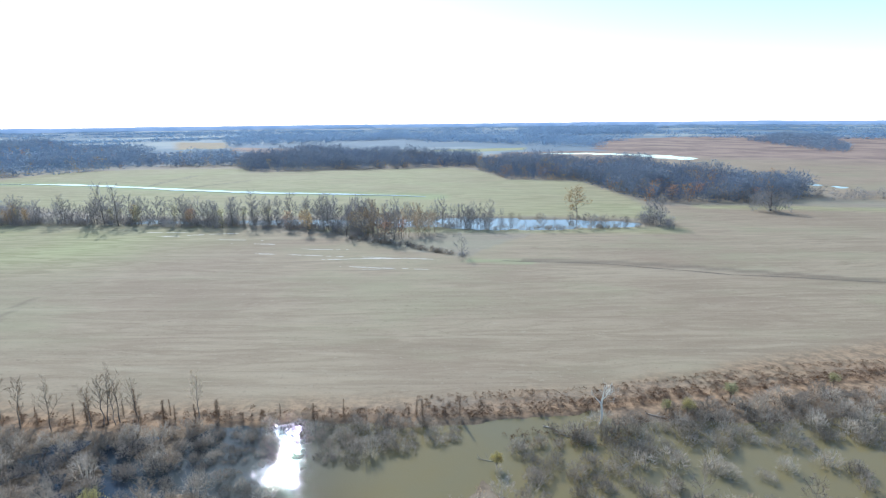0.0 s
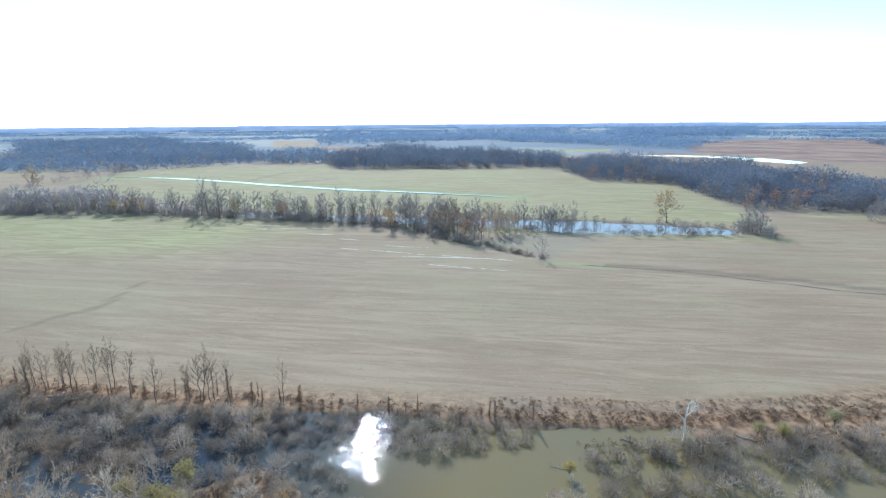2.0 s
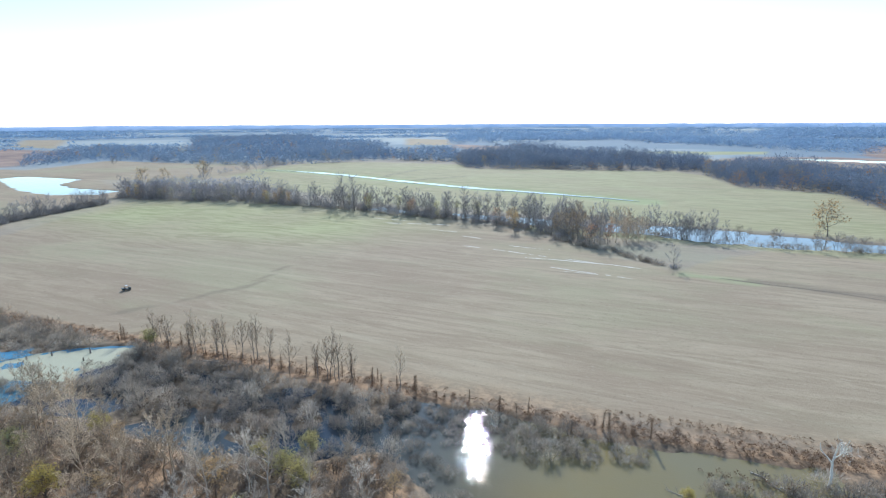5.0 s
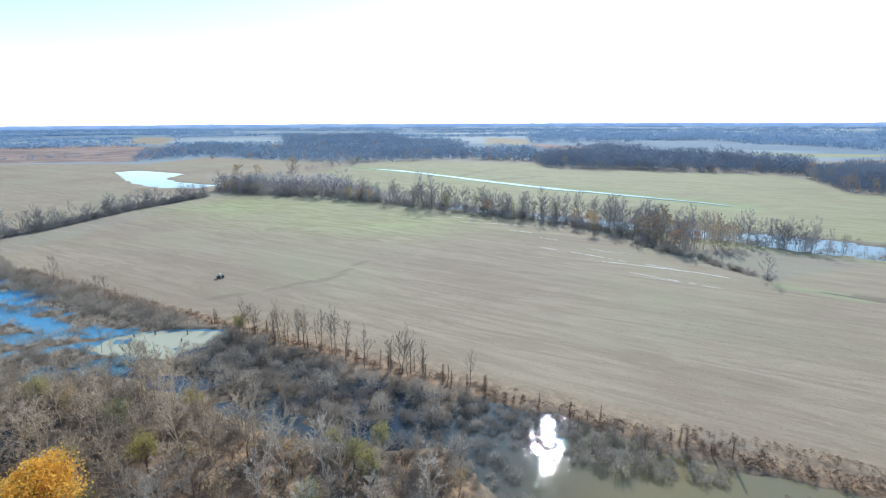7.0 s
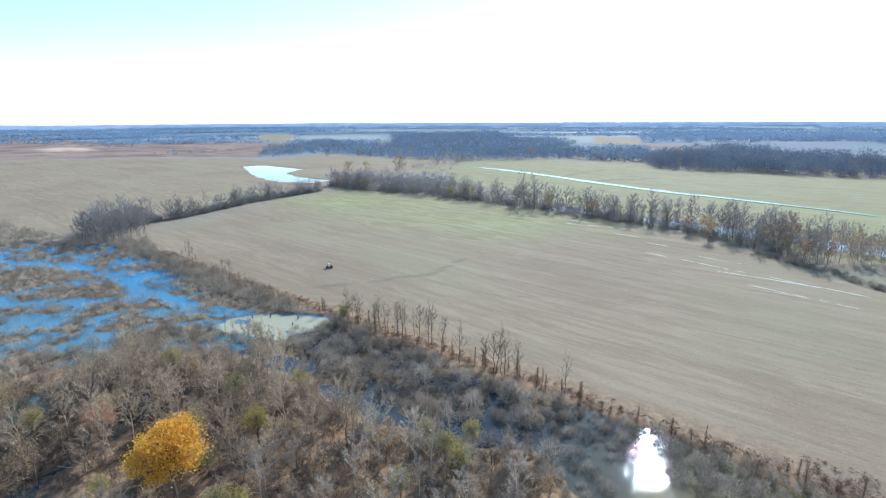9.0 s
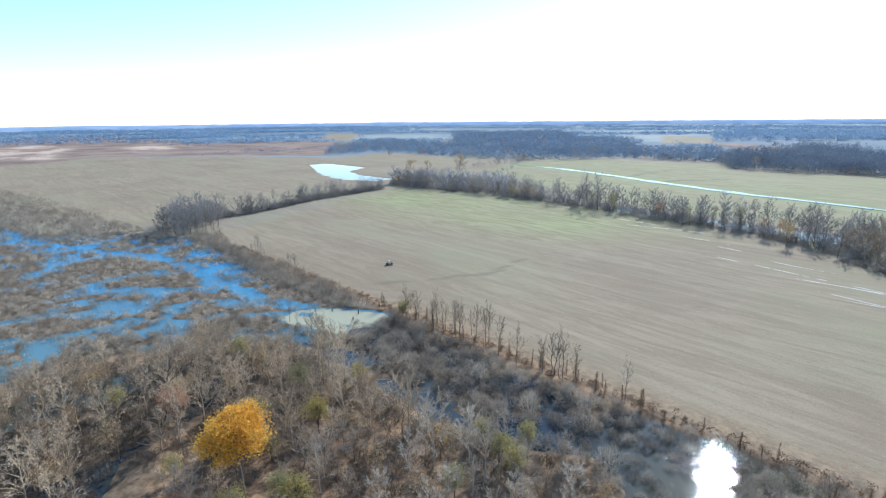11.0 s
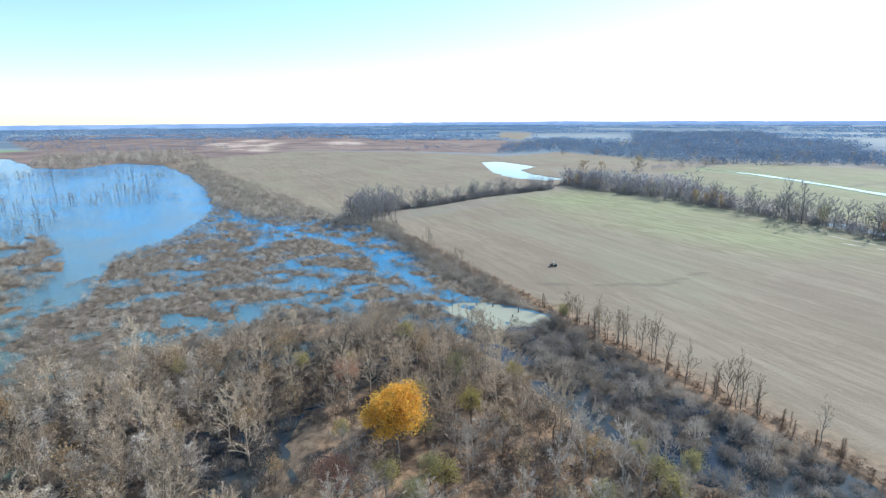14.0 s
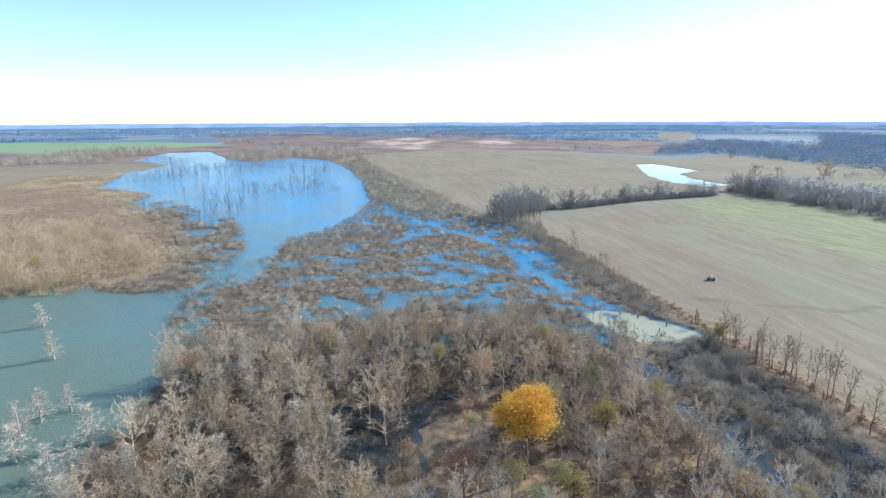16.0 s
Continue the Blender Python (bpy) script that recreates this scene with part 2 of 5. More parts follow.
def soft(d, a, b):
    t = np.clip((d - a) / (b - a), 0, 1)
    return t * t * (3 - 2 * t)


# ---------------------------------------------------------------- the plan (metres)
MAIN_FIELD = [(-303, 100), (-265, 93), (-200, 94), (-157, 94), (-104, 98), (-46, 101), (1, 104), (39, 109), (83, 117), (140, 122), (420, 110), (430, 300),
              (293, 349), (225, 374), (149, 377), (127, 292), (50, 290), (8, 233), (-23, 255), (-65, 289), (-94, 301), (-191, 311), (-269, 314), (-325, 309), (-388, 296)]
FIELD_TWO = [(-488, 600), (-482, 663), (-432, 703), (-360, 715), (-261, 712), (-233, 652), (-128, 673), (11, 695), (44, 652), (65, 551), (134, 526),
             (144, 411), (140, 320), (60, 334), (-80, 345), (-200, 350), (-330, 400), (-460, 480)]
FIELD_WEST = [(-927, -37), (-1097, 181), (-952, 364), (-799, 446), (-560, 400), (-410, 310), (-372, 190), (-350, 100), (-353, 73), (-416, 50), (-538, 26), (-747, -1)]
FIELD_FOUR = [(-756, 416), (-826, 602), (-509, 594), (-466, 544), (-411, 520), (-460, 430), (-556, 395)]
FIELD_FIVE = [(-511, -319), (-803, -494), (-755, -345), (-560, -280)]
GREEN_FAR = [(-1167, -713), (-1682, -1022), (-1615, -529), (-1401, -327), (-1288, -424), (-1093, -536)]
GREEN_STRIP = [(-167, 1053), (-95, 1085), (70, 1046), (162, 1091), (179, 1180), (-5, 1130)]
PALE_FAR = [(-833, 1703), (-639, 1619), (-503, 1271), (-608, 1238)]
PALE_FAR_WEST = [(-2092, 1214), (-1933, 1273), (-1339, 844), (-1537, 871)]
TAN_FAR = [(-1648, 68), (-1420, 175), (-1112, 114), (-1305, 27)]
REED_EAST = [(450, 1597), (975, 1832), (1400, 1300), (1100, 600), (500, 330), (317, 378), (305, 422), (342, 635), (368, 761), (299, 1097)]
REED_WEST = [(-1441, 303), (-1579, 420), (-1500, 800), (-1150, 760), (-1000, 640), (-848, 480), (-960, 370), (-1100, 190), (-1300, 60)]
REED_WIDE = [(-880, -30), (-1150, -250), (-2600, -700), (-2800, 600), (-1700, 500), (-1082, 548), (-848, 468), (-960, 370), (-1100, 190)]
POND_RIM = [(40, 800), (120, 1010), (240, 1040), (440, 1000), (420, 760), (300, 560), (240, 690)]
LAKE_RIM = [(-520, -200), (-560, -300), (-760, -350), (-740, -560), (-1050, -780), (-1300, -440), (-1420, -330), (-1250, -200), (-950, -60), (-880, 10), (-640, 20), (-600, -100)]
MATS = [(-204, -104), (-222, -84), (-250, -86), (-283, -104), (-332, -123), (-400, -168), (-428, -150), (-350, -88), (-300, -66), (-250, -54), (-215, -57), (-188, -62)]
RED_FAR = [(-525, 1328), (-316, 1214), (-274, 1010), (-380, 1070)]

LAKE_SHORE = [(-531, -246), (-664, -273), (-820, -273), (-895, -348), (-1108, -366), (-1117, -294), (-886, -210), (-837, -158), (-919, -110), (-842, -51),
              (-668, -15), (-544, -2), (-425, 2), (-360, -2), (-313, -15), (-273, -42), (-231, -51), (-200, -58), (-178, -57), (-171, -64), (-147, -55),
              (-125, -54), (-104, -50), (-95, -56), (-84, -48), (-60, -75), (-60, -145), (-212, -143), (-208, -92), (-222, -80), (-246, -81), (-283, -100),
              (-332, -119), (-417, -175), (-480, -186)]
MARSH = [(-445, 8), (-372, 22), (-340, 62), (-303, 84), (-262, 86), (-200, 86), (-157, 88), (-134, 93), (-126, 86), (-135, 62), (-150, 40), (-160, 10),
         (-150, -25), (-118, -52), (-147, -57), (-172, -66), (-205, -62), (-235, -55), (-275, -46), (-313, -20), (-360, -6)]
MARSH_CHANNEL = [(-372, 14), (-340, 26), (-313, 37), (-270, 59), (-231, 70), (-205, 66), (-185, 70), (-165, 76), (-150, 80)]
BAY = [(-156, 74), (-150, 84), (-134, 94), (-127, 92), (-126, 86), (-130, 76), (-142, 69), (-152, 68)]
CHANNEL = [(-138, 64), (-115, 66), (-98, 66), (-83, 67), (-68, 69), (-56, 73), (-47, 76), (-38, 84)]
DARK_SLOUGH = [(-134, 20), (-126, 14), (-108, 10), (-95, 7), (-83, 8)]
LANE = [(-203, -58), (-207, -46), (-256, -43), (-300, -45), (-290, -63), (-240, -59)]
WET_WOOD = [(-150, 8), (-136, 40), (-118, 46), (-104, 14), (-84, 2), (-60, -6), (-46, -36), (-84, -42), (-124, -42), (-140, -20)]
POOL = [(-47, 97), (-30, 98), (-10, 96.5), (1, 95), (13, 99.5), (32, 101), (30, 98), (16, 95.5), (9, 88.6), (5, 80), (3, 66), (-2, 55), (-18, 60), (-33, 71), (-42, 76), (-47, 82)]
POOL_EAST = [(20, 83), (32, 87), (54, 89), (90, 92), (125, 88), (110, 72), (70, 70), (30, 75)]
SLOUGH = [(-240, 330), (-124, 322), (-60, 312), (-2, 305), (14, 297), (54, 295), (112, 301), (116, 312), (56, 327), (12, 333), (-50, 330), (-124, 330), (-200, 334)]
SWALE = [(-478, 556), (-396, 547), (-322, 526), (-245, 494), (-170, 469), (-100, 455), (-45, 441), (-12, 431)]
POND_EAST = [(144, 967), (212, 982), (289, 972), (364, 900), (388, 815), (350, 795), (318, 880), (280, 930), (212, 955)]
SLIVER = [(326, 508), (338, 480), (345, 462)]
POND_WEST = [(-685, 366), (-690, 392), (-640, 394), (-587, 390), (-560, 352), (-510, 334), (-454, 338), (-450, 312), (-484, 298), (-545, 306), (-620, 338)]

WATERS = (LAKE_SHORE, POOL, POOL_EAST, SLOUGH, POND_EAST, POND_WEST, BAY)
WATER_Z = -0.35


def lumps(x, y):
    """Where the marsh's hummocks stand: above about 0.42."""
    n = value_noise(x, y * 0.85, 6.5, 23, 2) + (value_noise(x, y, 40, 24, 1) - 0.5) * 0.24
    n = n + 0.075 + 0.08 * soft(x + 0.5 * np.abs(y), -200, -150)
    n = n - 0.5 * soft(signed(x, y, LANE), 1.0, -3.0)
    return n - 0.5 * soft(along(x, y, MARSH_CHANNEL) + (value_noise(x, y, 9, 25) - 0.5) * 9, 4.0, 0.5) - 0.5 * soft(signed(x, y, BAY), 1.0, -1.0)


def height(x, y):
    """The ground's height over the plan."""
    wob = (value_noise(x, y, 22, 5) - 0.5) * 10
    fine = (value_noise(x, y, 6, 9) - 0.5)
    h = 0.12 + (value_noise(x, y, 60, 3) - 0.5) * 0.25 + fine * 0.08
    near = np.hypot(x, y) < 420
    m = soft(signed(x + wob * 0.5, y + wob * 0.5, MARSH), 6, -4)
    h = h * (1 - m) + m * (-0.66 + 0.38 * soft(lumps(x, y), 0.38, 0.56) + fine * 0.12)
    # wet woods between the field and the channel
    s = soft(signed(x, y, [(-132, 90), (-120, 62), (-60, 66), (-44, 80), (0, 90), (10, 70), (130, 66), (130, 104), (60, 99), (30, 100), (-45, 97)]), 3, -3)
    h = h * (1 - s) + s * (-0.50 + 0.12 * soft(x, -40, -50) + 0.6 * (value_noise(x, y, 9, 33) - 0.5))
    for line, wide in ((CHANNEL, 1.7), (DARK_SLOUGH, 0.1)):
        d = along(x, y, line) + wob * 0.5 + fine * 6
        h -= 1.3 * soft(d, wide + 1.5, wide - 2.0) * near
    d = along(x, y, SWALE) + fine * 6
    h -= 0.55 * soft(d, 30, 14)
    h -= 1.0 * soft(along(x, y, SLIVER), 6, 2)
    for k, poly in enumerate(WATERS):
        d = signed(x, y, poly)
        d = d + (fine * 5 + wob * (0.9 if k == 0 else 0.35)) * (np.abs(d) < 60)
        h -= 2.0 * soft(d, 1.5, -3.5)
    raft = -0.62 + 0.75 * soft(value_noise(x, y, 13, 7, 2), 0.41, 0.50) + fine * 0.1
    h = np.where(signed(x, y, MATS) + wob * 0.4 < 0, np.maximum(h, raft), h)
    h = h - 1.2 * soft(signed(x, y, LANE) + wob * 0.5, 1.0, -3.0)
    return h - 0.85 * soft(signed(x, y, WET_WOOD), 4, -4) * soft(value_noise(x, y, 17, 41), 0.53, 0.63)


def inside(x, y, poly, edge=3.0, rough=0.0):
    d = signed(x, y, poly)
    if rough:
        d = d + (value_noise(x, y, rough * 3, 77) - 0.5) * rough * 2
    return soft(d, edge, -edge)


# ---------------------------------------------------------------- ground
def spread(lo, hi, step, reach_lo, reach_hi, grow_lo, grow_hi):
    mid = list(np.arange(lo, hi, step))
    out, p, d = [], hi, step
    while p < reach_hi:
        out.append(p)
        d *= 1 + grow_hi
        p += d
    low, p, d = [], lo - step, step
    while p > reach_lo:
        low.append(p)
        d *= 1 + grow_lo
        p -= d
    return np.array(low[::-1] + mid + out)


def build_ground():
    xs = spread(-330, 125, 2.4, -4980, 4980, 0.02, 0.035)
    ys = spread(-105, 120, 2.4, -4980, 4980, 0.04, 0.019)
    x, y = [a.ravel() for a in np.meshgrid(xs, ys)]
    z = height(x, y)
    nx, ny = len(xs), len(ys)
    i = (np.arange(ny - 1)[:, None] * nx + np.arange(nx - 1)).ravel()
    quads = np.stack([i, i + 1, i + nx + 1, i + nx], -1)
    me = bpy.data.meshes.new("ground")
    me.vertices.add(len(x))
    me.vertices.foreach_set("co", np.stack([x, y, z], -1).ravel())
    me.loops.add(quads.size)
    me.loops.foreach_set("vertex_index", quads.ravel())
    me.polygons.add(len(quads))
    me.polygons.foreach_set("loop_start", np.arange(0, quads.size, 4))
    me.update(calc_edges=True)
    fields = (MAIN_FIELD, FIELD_TWO, FIELD_WEST, FIELD_FOUR, FIELD_FIVE, PALE_FAR, PALE_FAR_WEST, TAN_FAR)
    crop = np.max([inside(x, y, f, 3, 4) for f in fields], 0)
    patchy = value_noise(x, y, 45, 51)
    green = inside(x, y, FIELD_TWO, 6) * (0.35 + 0.4 * patchy)
    green = np.maximum(green, inside(x, y, [(-382, 292), (-269, 318), (-140, 306), (-115, 272), (-160, 225), (-270, 205), (-355, 222)], 40) * (0.35 + 0.75 * patchy))
    green = np.maximum(green, soft(along(x, y, [(-60, 300), (60, 292), (125, 288)]), 14, 4) * 0.6)
    green = np.maximum(green, soft(along(x, y, [(180, 366), (300, 345)]), 12, 4) * 0.6)
    green = np.maximum(green, inside(x, y, GREEN_STRIP, 8) * 0.9)
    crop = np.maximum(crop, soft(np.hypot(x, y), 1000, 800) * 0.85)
    lush = np.maximum(inside(x, y, GREEN_FAR, 20) * 0.8, soft(along(x, y, [(12, 228), (24, 225), (36, 223)]), 5, 1) * 0.4)
    lush = np.maximum(lush, soft(along(x, y, SWALE) + (patchy - 0.5) * 10, 22, 8) * 0.35)
    reed = np.max([inside(x, y, p, 12, 15) for p in (REED_EAST, REED_WEST, REED_WIDE, RED_FAR, LAKE_RIM, POND_RIM)], 0)
    litter = inside(x, y, [(-165, 20), (-137, 62), (-70, 67), (-46, 79), (-35, 72), (-22, 58), (60, 66), (160, 70), (160, -120), (-40, -70), (-95, -48), (-140, -40)], 4, 4)
    litter = np.maximum(litter, soft(np.abs(y - 98 - np.maximum(x, 0) * 0.17 + fade(x)), 4.5, 1.5) * (x > -260) * (x < 140))
    litter = np.maximum(litter, 0.7 * soft(y - 98 - np.maximum(x, 0) * 0.17 + (value_noise(x, y, 10, 70) - 0.5) * 8, 14, 3) * (y > 90) * (x > -140) * (x < 140))
    litter = np.maximum(litter, soft(signed(x, y, [(46, 110), (73, 124), (130, 138), (160, 122), (83, 115)]), 4, -3) * 0.6)
    litter = np.maximum(litter, inside(x, y, [(-200, -146), (-206, -104), (-226, -80), (-250, -80), (-283, -98), (-332, -117), (-417, -172), (-480, -184), (-530, -244), (-680, -274), (-660, -360), (-480, -340), (-330, -280)], 5) * 0.8)
    peat = np.maximum(soft(z, 0.0, -0.25) * soft(along(x, y, SWALE), 40, 60), inside(x, y, MARSH, 4))
    peat = np.maximum(peat, inside(x, y, MATS, 4))
    peat = np.maximum(peat, 0.85 * soft(value_noise(x, y, 24, 37) + 0.5 * soft(y, 30, -10) + 0.4 * soft(along(x, y, DARK_SLOUGH), 14, 4) - 0.5 * soft(np.hypot(x + 84, (y - 26) * 1.3), 34, 16), 0.42, 0.62)
                      * inside(x, y, [(-165, 20), (-137, 62), (-70, 67), (-40, 66), (-10, 40), (-40, -70), (-70, -58), (-95, -56), (-140, -54)], 5))
    peat = np.maximum(peat, inside(x, y, [(-134, 92), (-122, 62), (-60, 66), (-44, 80), (10, 78), (130, 66), (130, 106), (60, 100), (30, 99), (-45, 96)], 2))
    trail = soft(along(x, y, [(-160, 112), (-151, 126), (-146, 141), (-140, 151), (-146, 178)]) + (value_noise(x, y, 8, 64) - 0.4) * 4, 2.6, 0.8) * 0.5
    trail = np.maximum(trail, soft(along(x, y, [(36, 226), (72, 222), (107, 211), (145, 197), (200, 180)]) + (patchy - 0.5) * 2, 4.0, 1.2) * 0.75)
    trail = np.maximum(trail, soft(along(x, y, [(-250, 494), (-225, 530), (-205, 560)]), 3.5, 1.5) * 0.6)
    straw = np.maximum(inside(x, y, [(-1566, 22), (-1866, 191), (-1521, 203), (-1127, 114), (-1163, 58)], 25, 30), inside(x, y, [(-1575, 319), (-1635, 446), (-1221, 347), (-1097, 252)], 25, 30))
    straw = np.maximum(straw, soft(along(x, y, [(-836, 844), (-768, 1017), (-572, 1037)]), 45, 15) * 0.7)
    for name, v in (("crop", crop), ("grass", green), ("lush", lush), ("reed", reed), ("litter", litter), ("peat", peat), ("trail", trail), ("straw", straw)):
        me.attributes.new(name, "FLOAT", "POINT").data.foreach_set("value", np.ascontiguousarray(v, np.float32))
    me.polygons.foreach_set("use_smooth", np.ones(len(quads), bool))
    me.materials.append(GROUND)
    return tagged(new("ground", me), "flat farmland of pale stubble, grass and wet ground", "ground", kind="structure")


def fade(x):
    return np.where(x < -120, (x + 120) * -0.02, 0)


build_ground()


def sheet(name, boxes, z, mat, label, category="water"):
    """A level surface made of plan rectangles x0, x1, y0, y1."""
    bm = bmesh.new()
    for x0, x1, y0, y1 in boxes:
        bm.faces.new([bm.verts.new((px, py, z)) for px, py in ((x0, y0), (x1, y0), (x1, y1), (x0, y1))])
    me = bpy.data.meshes.new(name)
    bm.to_mesh(me)
    bm.free()
    me.materials.append(mat)
    return tagged(new(name, me), label, category, kind="structure")


sheet("swamp_water", [(-130, 150, 30, 108), (-130, -40, -36, 30)], WATER_Z, SWAMP, "murky green-brown swamp pool and dark creek")
sheet("lake_water", [(-1250, -130, -420, 108), (-130, -40, -420, -36)], WATER_Z, LAKE, "rippled lake with painted sky blue and a teal-green lagoon")
sheet("slough_water", [(-260, 140, 280, 360)], WATER_Z, FLOOD, "narrow flooded slough behind the tree line")
sheet("pond_water", [(-720, -430, 280, 398)], WATER_Z, FLOOD, "pale shallow pond in a stubble field")
sheet("pond_water", [(100, 420, 700, 1000)], WATER_Z, FLOOD, "pale pond beyond the eastern woods")
sheet("ditch_water", [(300, 370, 440, 530)], WATER_Z, FLOOD, "narrow strip of standing water in brown reeds")


def swale_water():
    """A thin strip of flood water that tapers at its ends and breaks up here and there."""
    line = [Vector((*p, 0)) for p in SWALE]
    pts = []
    for p, q in zip(line, line[1:]):
        n = max(2, int((q - p).length / 2.5))
        pts += [p.lerp(q, k / n) for k in range(n)]
    bm, last = bmesh.new(), None
    for k, p in enumerate(pts):
        u = k / (len(pts) - 1)
        across = (pts[min(k + 6, len(pts) - 1)] - pts[max(k - 6, 0)]).normalized().cross(Vector((0, 0, 1)))
        half = 7.0 * min(1, u * 5, 0.15 + (1 - u) * 3) * (0.65 + 0.9 * noise.noise((u * 9, 2, 0)) ** 2 + 0.45 * noise.noise((k * 0.09, 0, 0)))
        shift = across * 3.0 * noise.noise((k * 0.07, 5, 0))
        row = [bm.verts.new((*(p + shift + across * half * s * (1 + 0.35 * noise.noise((k * 0.31, s * 7, 1)))).xy, -0.12)) for s in (-1, 1)]
        if last and half > 0.25:
            bm.faces.new((last[0], last[1], row[1], row[0]))
        last = row
    me = bpy.data.meshes.new("swale_water")
    bm.to_mesh(me)
    bm.free()
    me.materials.append(FLOOD)
    tagged(new("swale_water", me), "shallow bright flood water along a field swale", "water", kind="structure")


swale_water()


def ribbon(name, line, half, mat, label, category, seed, breaks=-9.0, wander=1.0):
    """A thin uneven strip lying on the ground along a plan line; it breaks where the noise falls below `breaks`."""
    rng, pts = random.Random(seed), []
    for (ax, ay), (bx, by) in zip(line, line[1:]):
        n = max(2, int(math.hypot(bx - ax, by - ay) / 1.2))
        pts += [Vector((ax + (bx - ax) * k / n, ay + (by - ay) * k / n, 0)) for k in range(n)]
    bm, last = bmesh.new(), None
    for k, p in enumerate(pts):
        across = (pts[min(k + 3, len(pts) - 1)] - pts[max(k - 3, 0)]).normalized().cross(Vector((0, 0, 1)))
        n = noise.noise((k * 0.11, seed * 3.7, 0)) + 0.5 * noise.noise((k * 0.4, seed * 1.3, 5))
        w = half * max(0.0, 0.75 + 0.7 * n) * min(1, k / 4, (len(pts) - 1 - k) / 4)
        c = p + across * wander * noise.noise((k * 0.05, seed, 9))
        row = [bm.verts.new(c + across * side * w * rng.uniform(0.7, 1.2)) for side in (-1, 1)]
        if last and n > breaks and w > 0.04:
            bm.faces.new((last[0], last[1], row[1], row[0]))
        last = row
    zs = height(np.array([v.co.x for v in bm.verts]), np.array([v.co.y for v in bm.verts]))
    for v, z in zip(bm.verts, zs):
        v.co.z = z + 0.07
    me = bpy.data.meshes.new(name)
    bm.to_mesh(me)
    bm.free()
    me.materials.append(mat)
    tagged(new(name, me), label, category, kind="structure")


# thin broken pale ribbons lying along the furrows
for k, (half, line) in enumerate(((0.35, [(-90, 243), (-61, 239), (-20, 231)]), (0.42, [(-58, 231), (-17, 232), (-2, 229)]), (0.3, [(-45, 219), (-26, 216), (-4, 213)]), (0.5, [(-156, 283), (-134, 288), (-110, 290)]),
                                  (0.4, [(-108, 265), (-80, 261)]), (0.35, [(-120, 275), (-84, 270)]), (0.3, [(-70, 252), (-40, 249)]), (0.4, [(-170, 296), (-140, 294)]), (0.25, [(-36, 214), (-14, 213)]))):
    ribbon("silt_streak", line, half, PALE_STREAK, "thin broken pale streak along a furrow", "silt", 10 + k, -0.12, 1.6)
for k, line in enumerate(([(-288, 505), (-291, 560), (-289, 625)], [(-284.5, 505), (-286, 560), (-283, 625)])):
    ribbon("wheel_track", line, 1.0, SOIL, "dark wheel rut across pale grass", "track", 30 + k, -0.5, 0.5)
ribbon("ditch", [(24, 226), (52, 222), (74, 217), (113, 201), (163, 190), (230, 172)], 0.5, SOIL, "narrow dark ditch through the stubble", "ditch", 34)


def algae_mat():
    """Pale scum that lies on the shallow bay."""
    c = 0.3
    xs, ys = np.meshgrid(np.arange(-160, -122, c), np.arange(64, 98, c))
    x, y = xs.ravel(), ys.ravel()
    d = signed(x, y, BAY) + (value_noise(x, y, 5, 90) - 0.5) * 6
    keep = (d < 1) & (value_noise(x, y, 5, 91, 4) + soft(x, -156, -138) * 0.35 + 0.35 * (value_noise(x, y, 1.6, 93, 3) - 0.5) > 0.52)
    bm = bmesh.new()
    for px, py in zip(x[keep], y[keep]):
        bm.faces.new([bm.verts.new((px + a * c / 2, py + e * c / 2, WATER_Z + 0.012)) for a, e in ((-1, -1), (1, -1), (1, 1), (-1, 1))])
    bmesh.ops.remove_doubles(bm, verts=bm.verts[:], dist=0.02)
    me = bpy.data.meshes.new("algae_mat")
    bm.to_mesh(me)
    bm.free()
    me.materials.append(ALGAE)
    tagged(new("algae_mat", me), "pale green-white algae scum on a shallow bay", "algae", kind="stuff")


algae_mat()


# ---------------------------------------------------------------- plant building
class Buf:
    """Triangles being gathered for one mesh."""

    def __init__(self):
        self.v, self.t = [], []

    def tube(self, pts, radii, sides):
        base = len(self.v)
        for k, p in enumerate(pts):
            q = pts[min(k + 1, len(pts) - 1)] - pts[max(k - 1, 0)]
            a = q.cross(Vector((0.3, 0.9, 0.2)))
            a.normalize()
            b = q.cross(a).normalized()
            for s in range(sides):
                an = 2 * math.pi * s / sides
                self.v.append(p + (a * math.cos(an) + b * math.sin(an)) * radii[k])
        for k in range(len(pts) - 1):
            for s in range(sides):
                i, j = base + k * sides + s, base + k * sides + (s + 1) % sides
                self.t += [(i, j, j + sides), (i, j + sides, i + sides)]

    def blade(self, p, d, wide, rng):
        """A tapering twig from p along d."""
        a = d.cross(Vector((rng.gauss(0, 1), rng.gauss(0, 1), rng.gauss(0, 1)))).normalized() * wide * 0.5
        n = len(self.v)
        self.v += [p - a, p + a, p + d]
        self.t.append((n, n + 1, n + 2))

    def leaf(self, p, size, rng):
        u = Vector((rng.gauss(0, 1), rng.gauss(0, 1), rng.gauss(0, 1))).normalized()
        w = u.cross(Vector((rng.gauss(0, 1), rng.gauss(0, 1), rng.gauss(0, 1)))).normalized()
        n = len(self.v)
        self.v += [p - u * size * 0.6, p + w * size * 0.45, p + u * size * 0.6, p - w * size * 0.45]
        self.t += [(n, n + 1, n + 2), (n, n + 2, n + 3)]

    def arrays(self):
        return np.array([tuple(v) for v in self.v], float), np.array(self.t, np.int64)


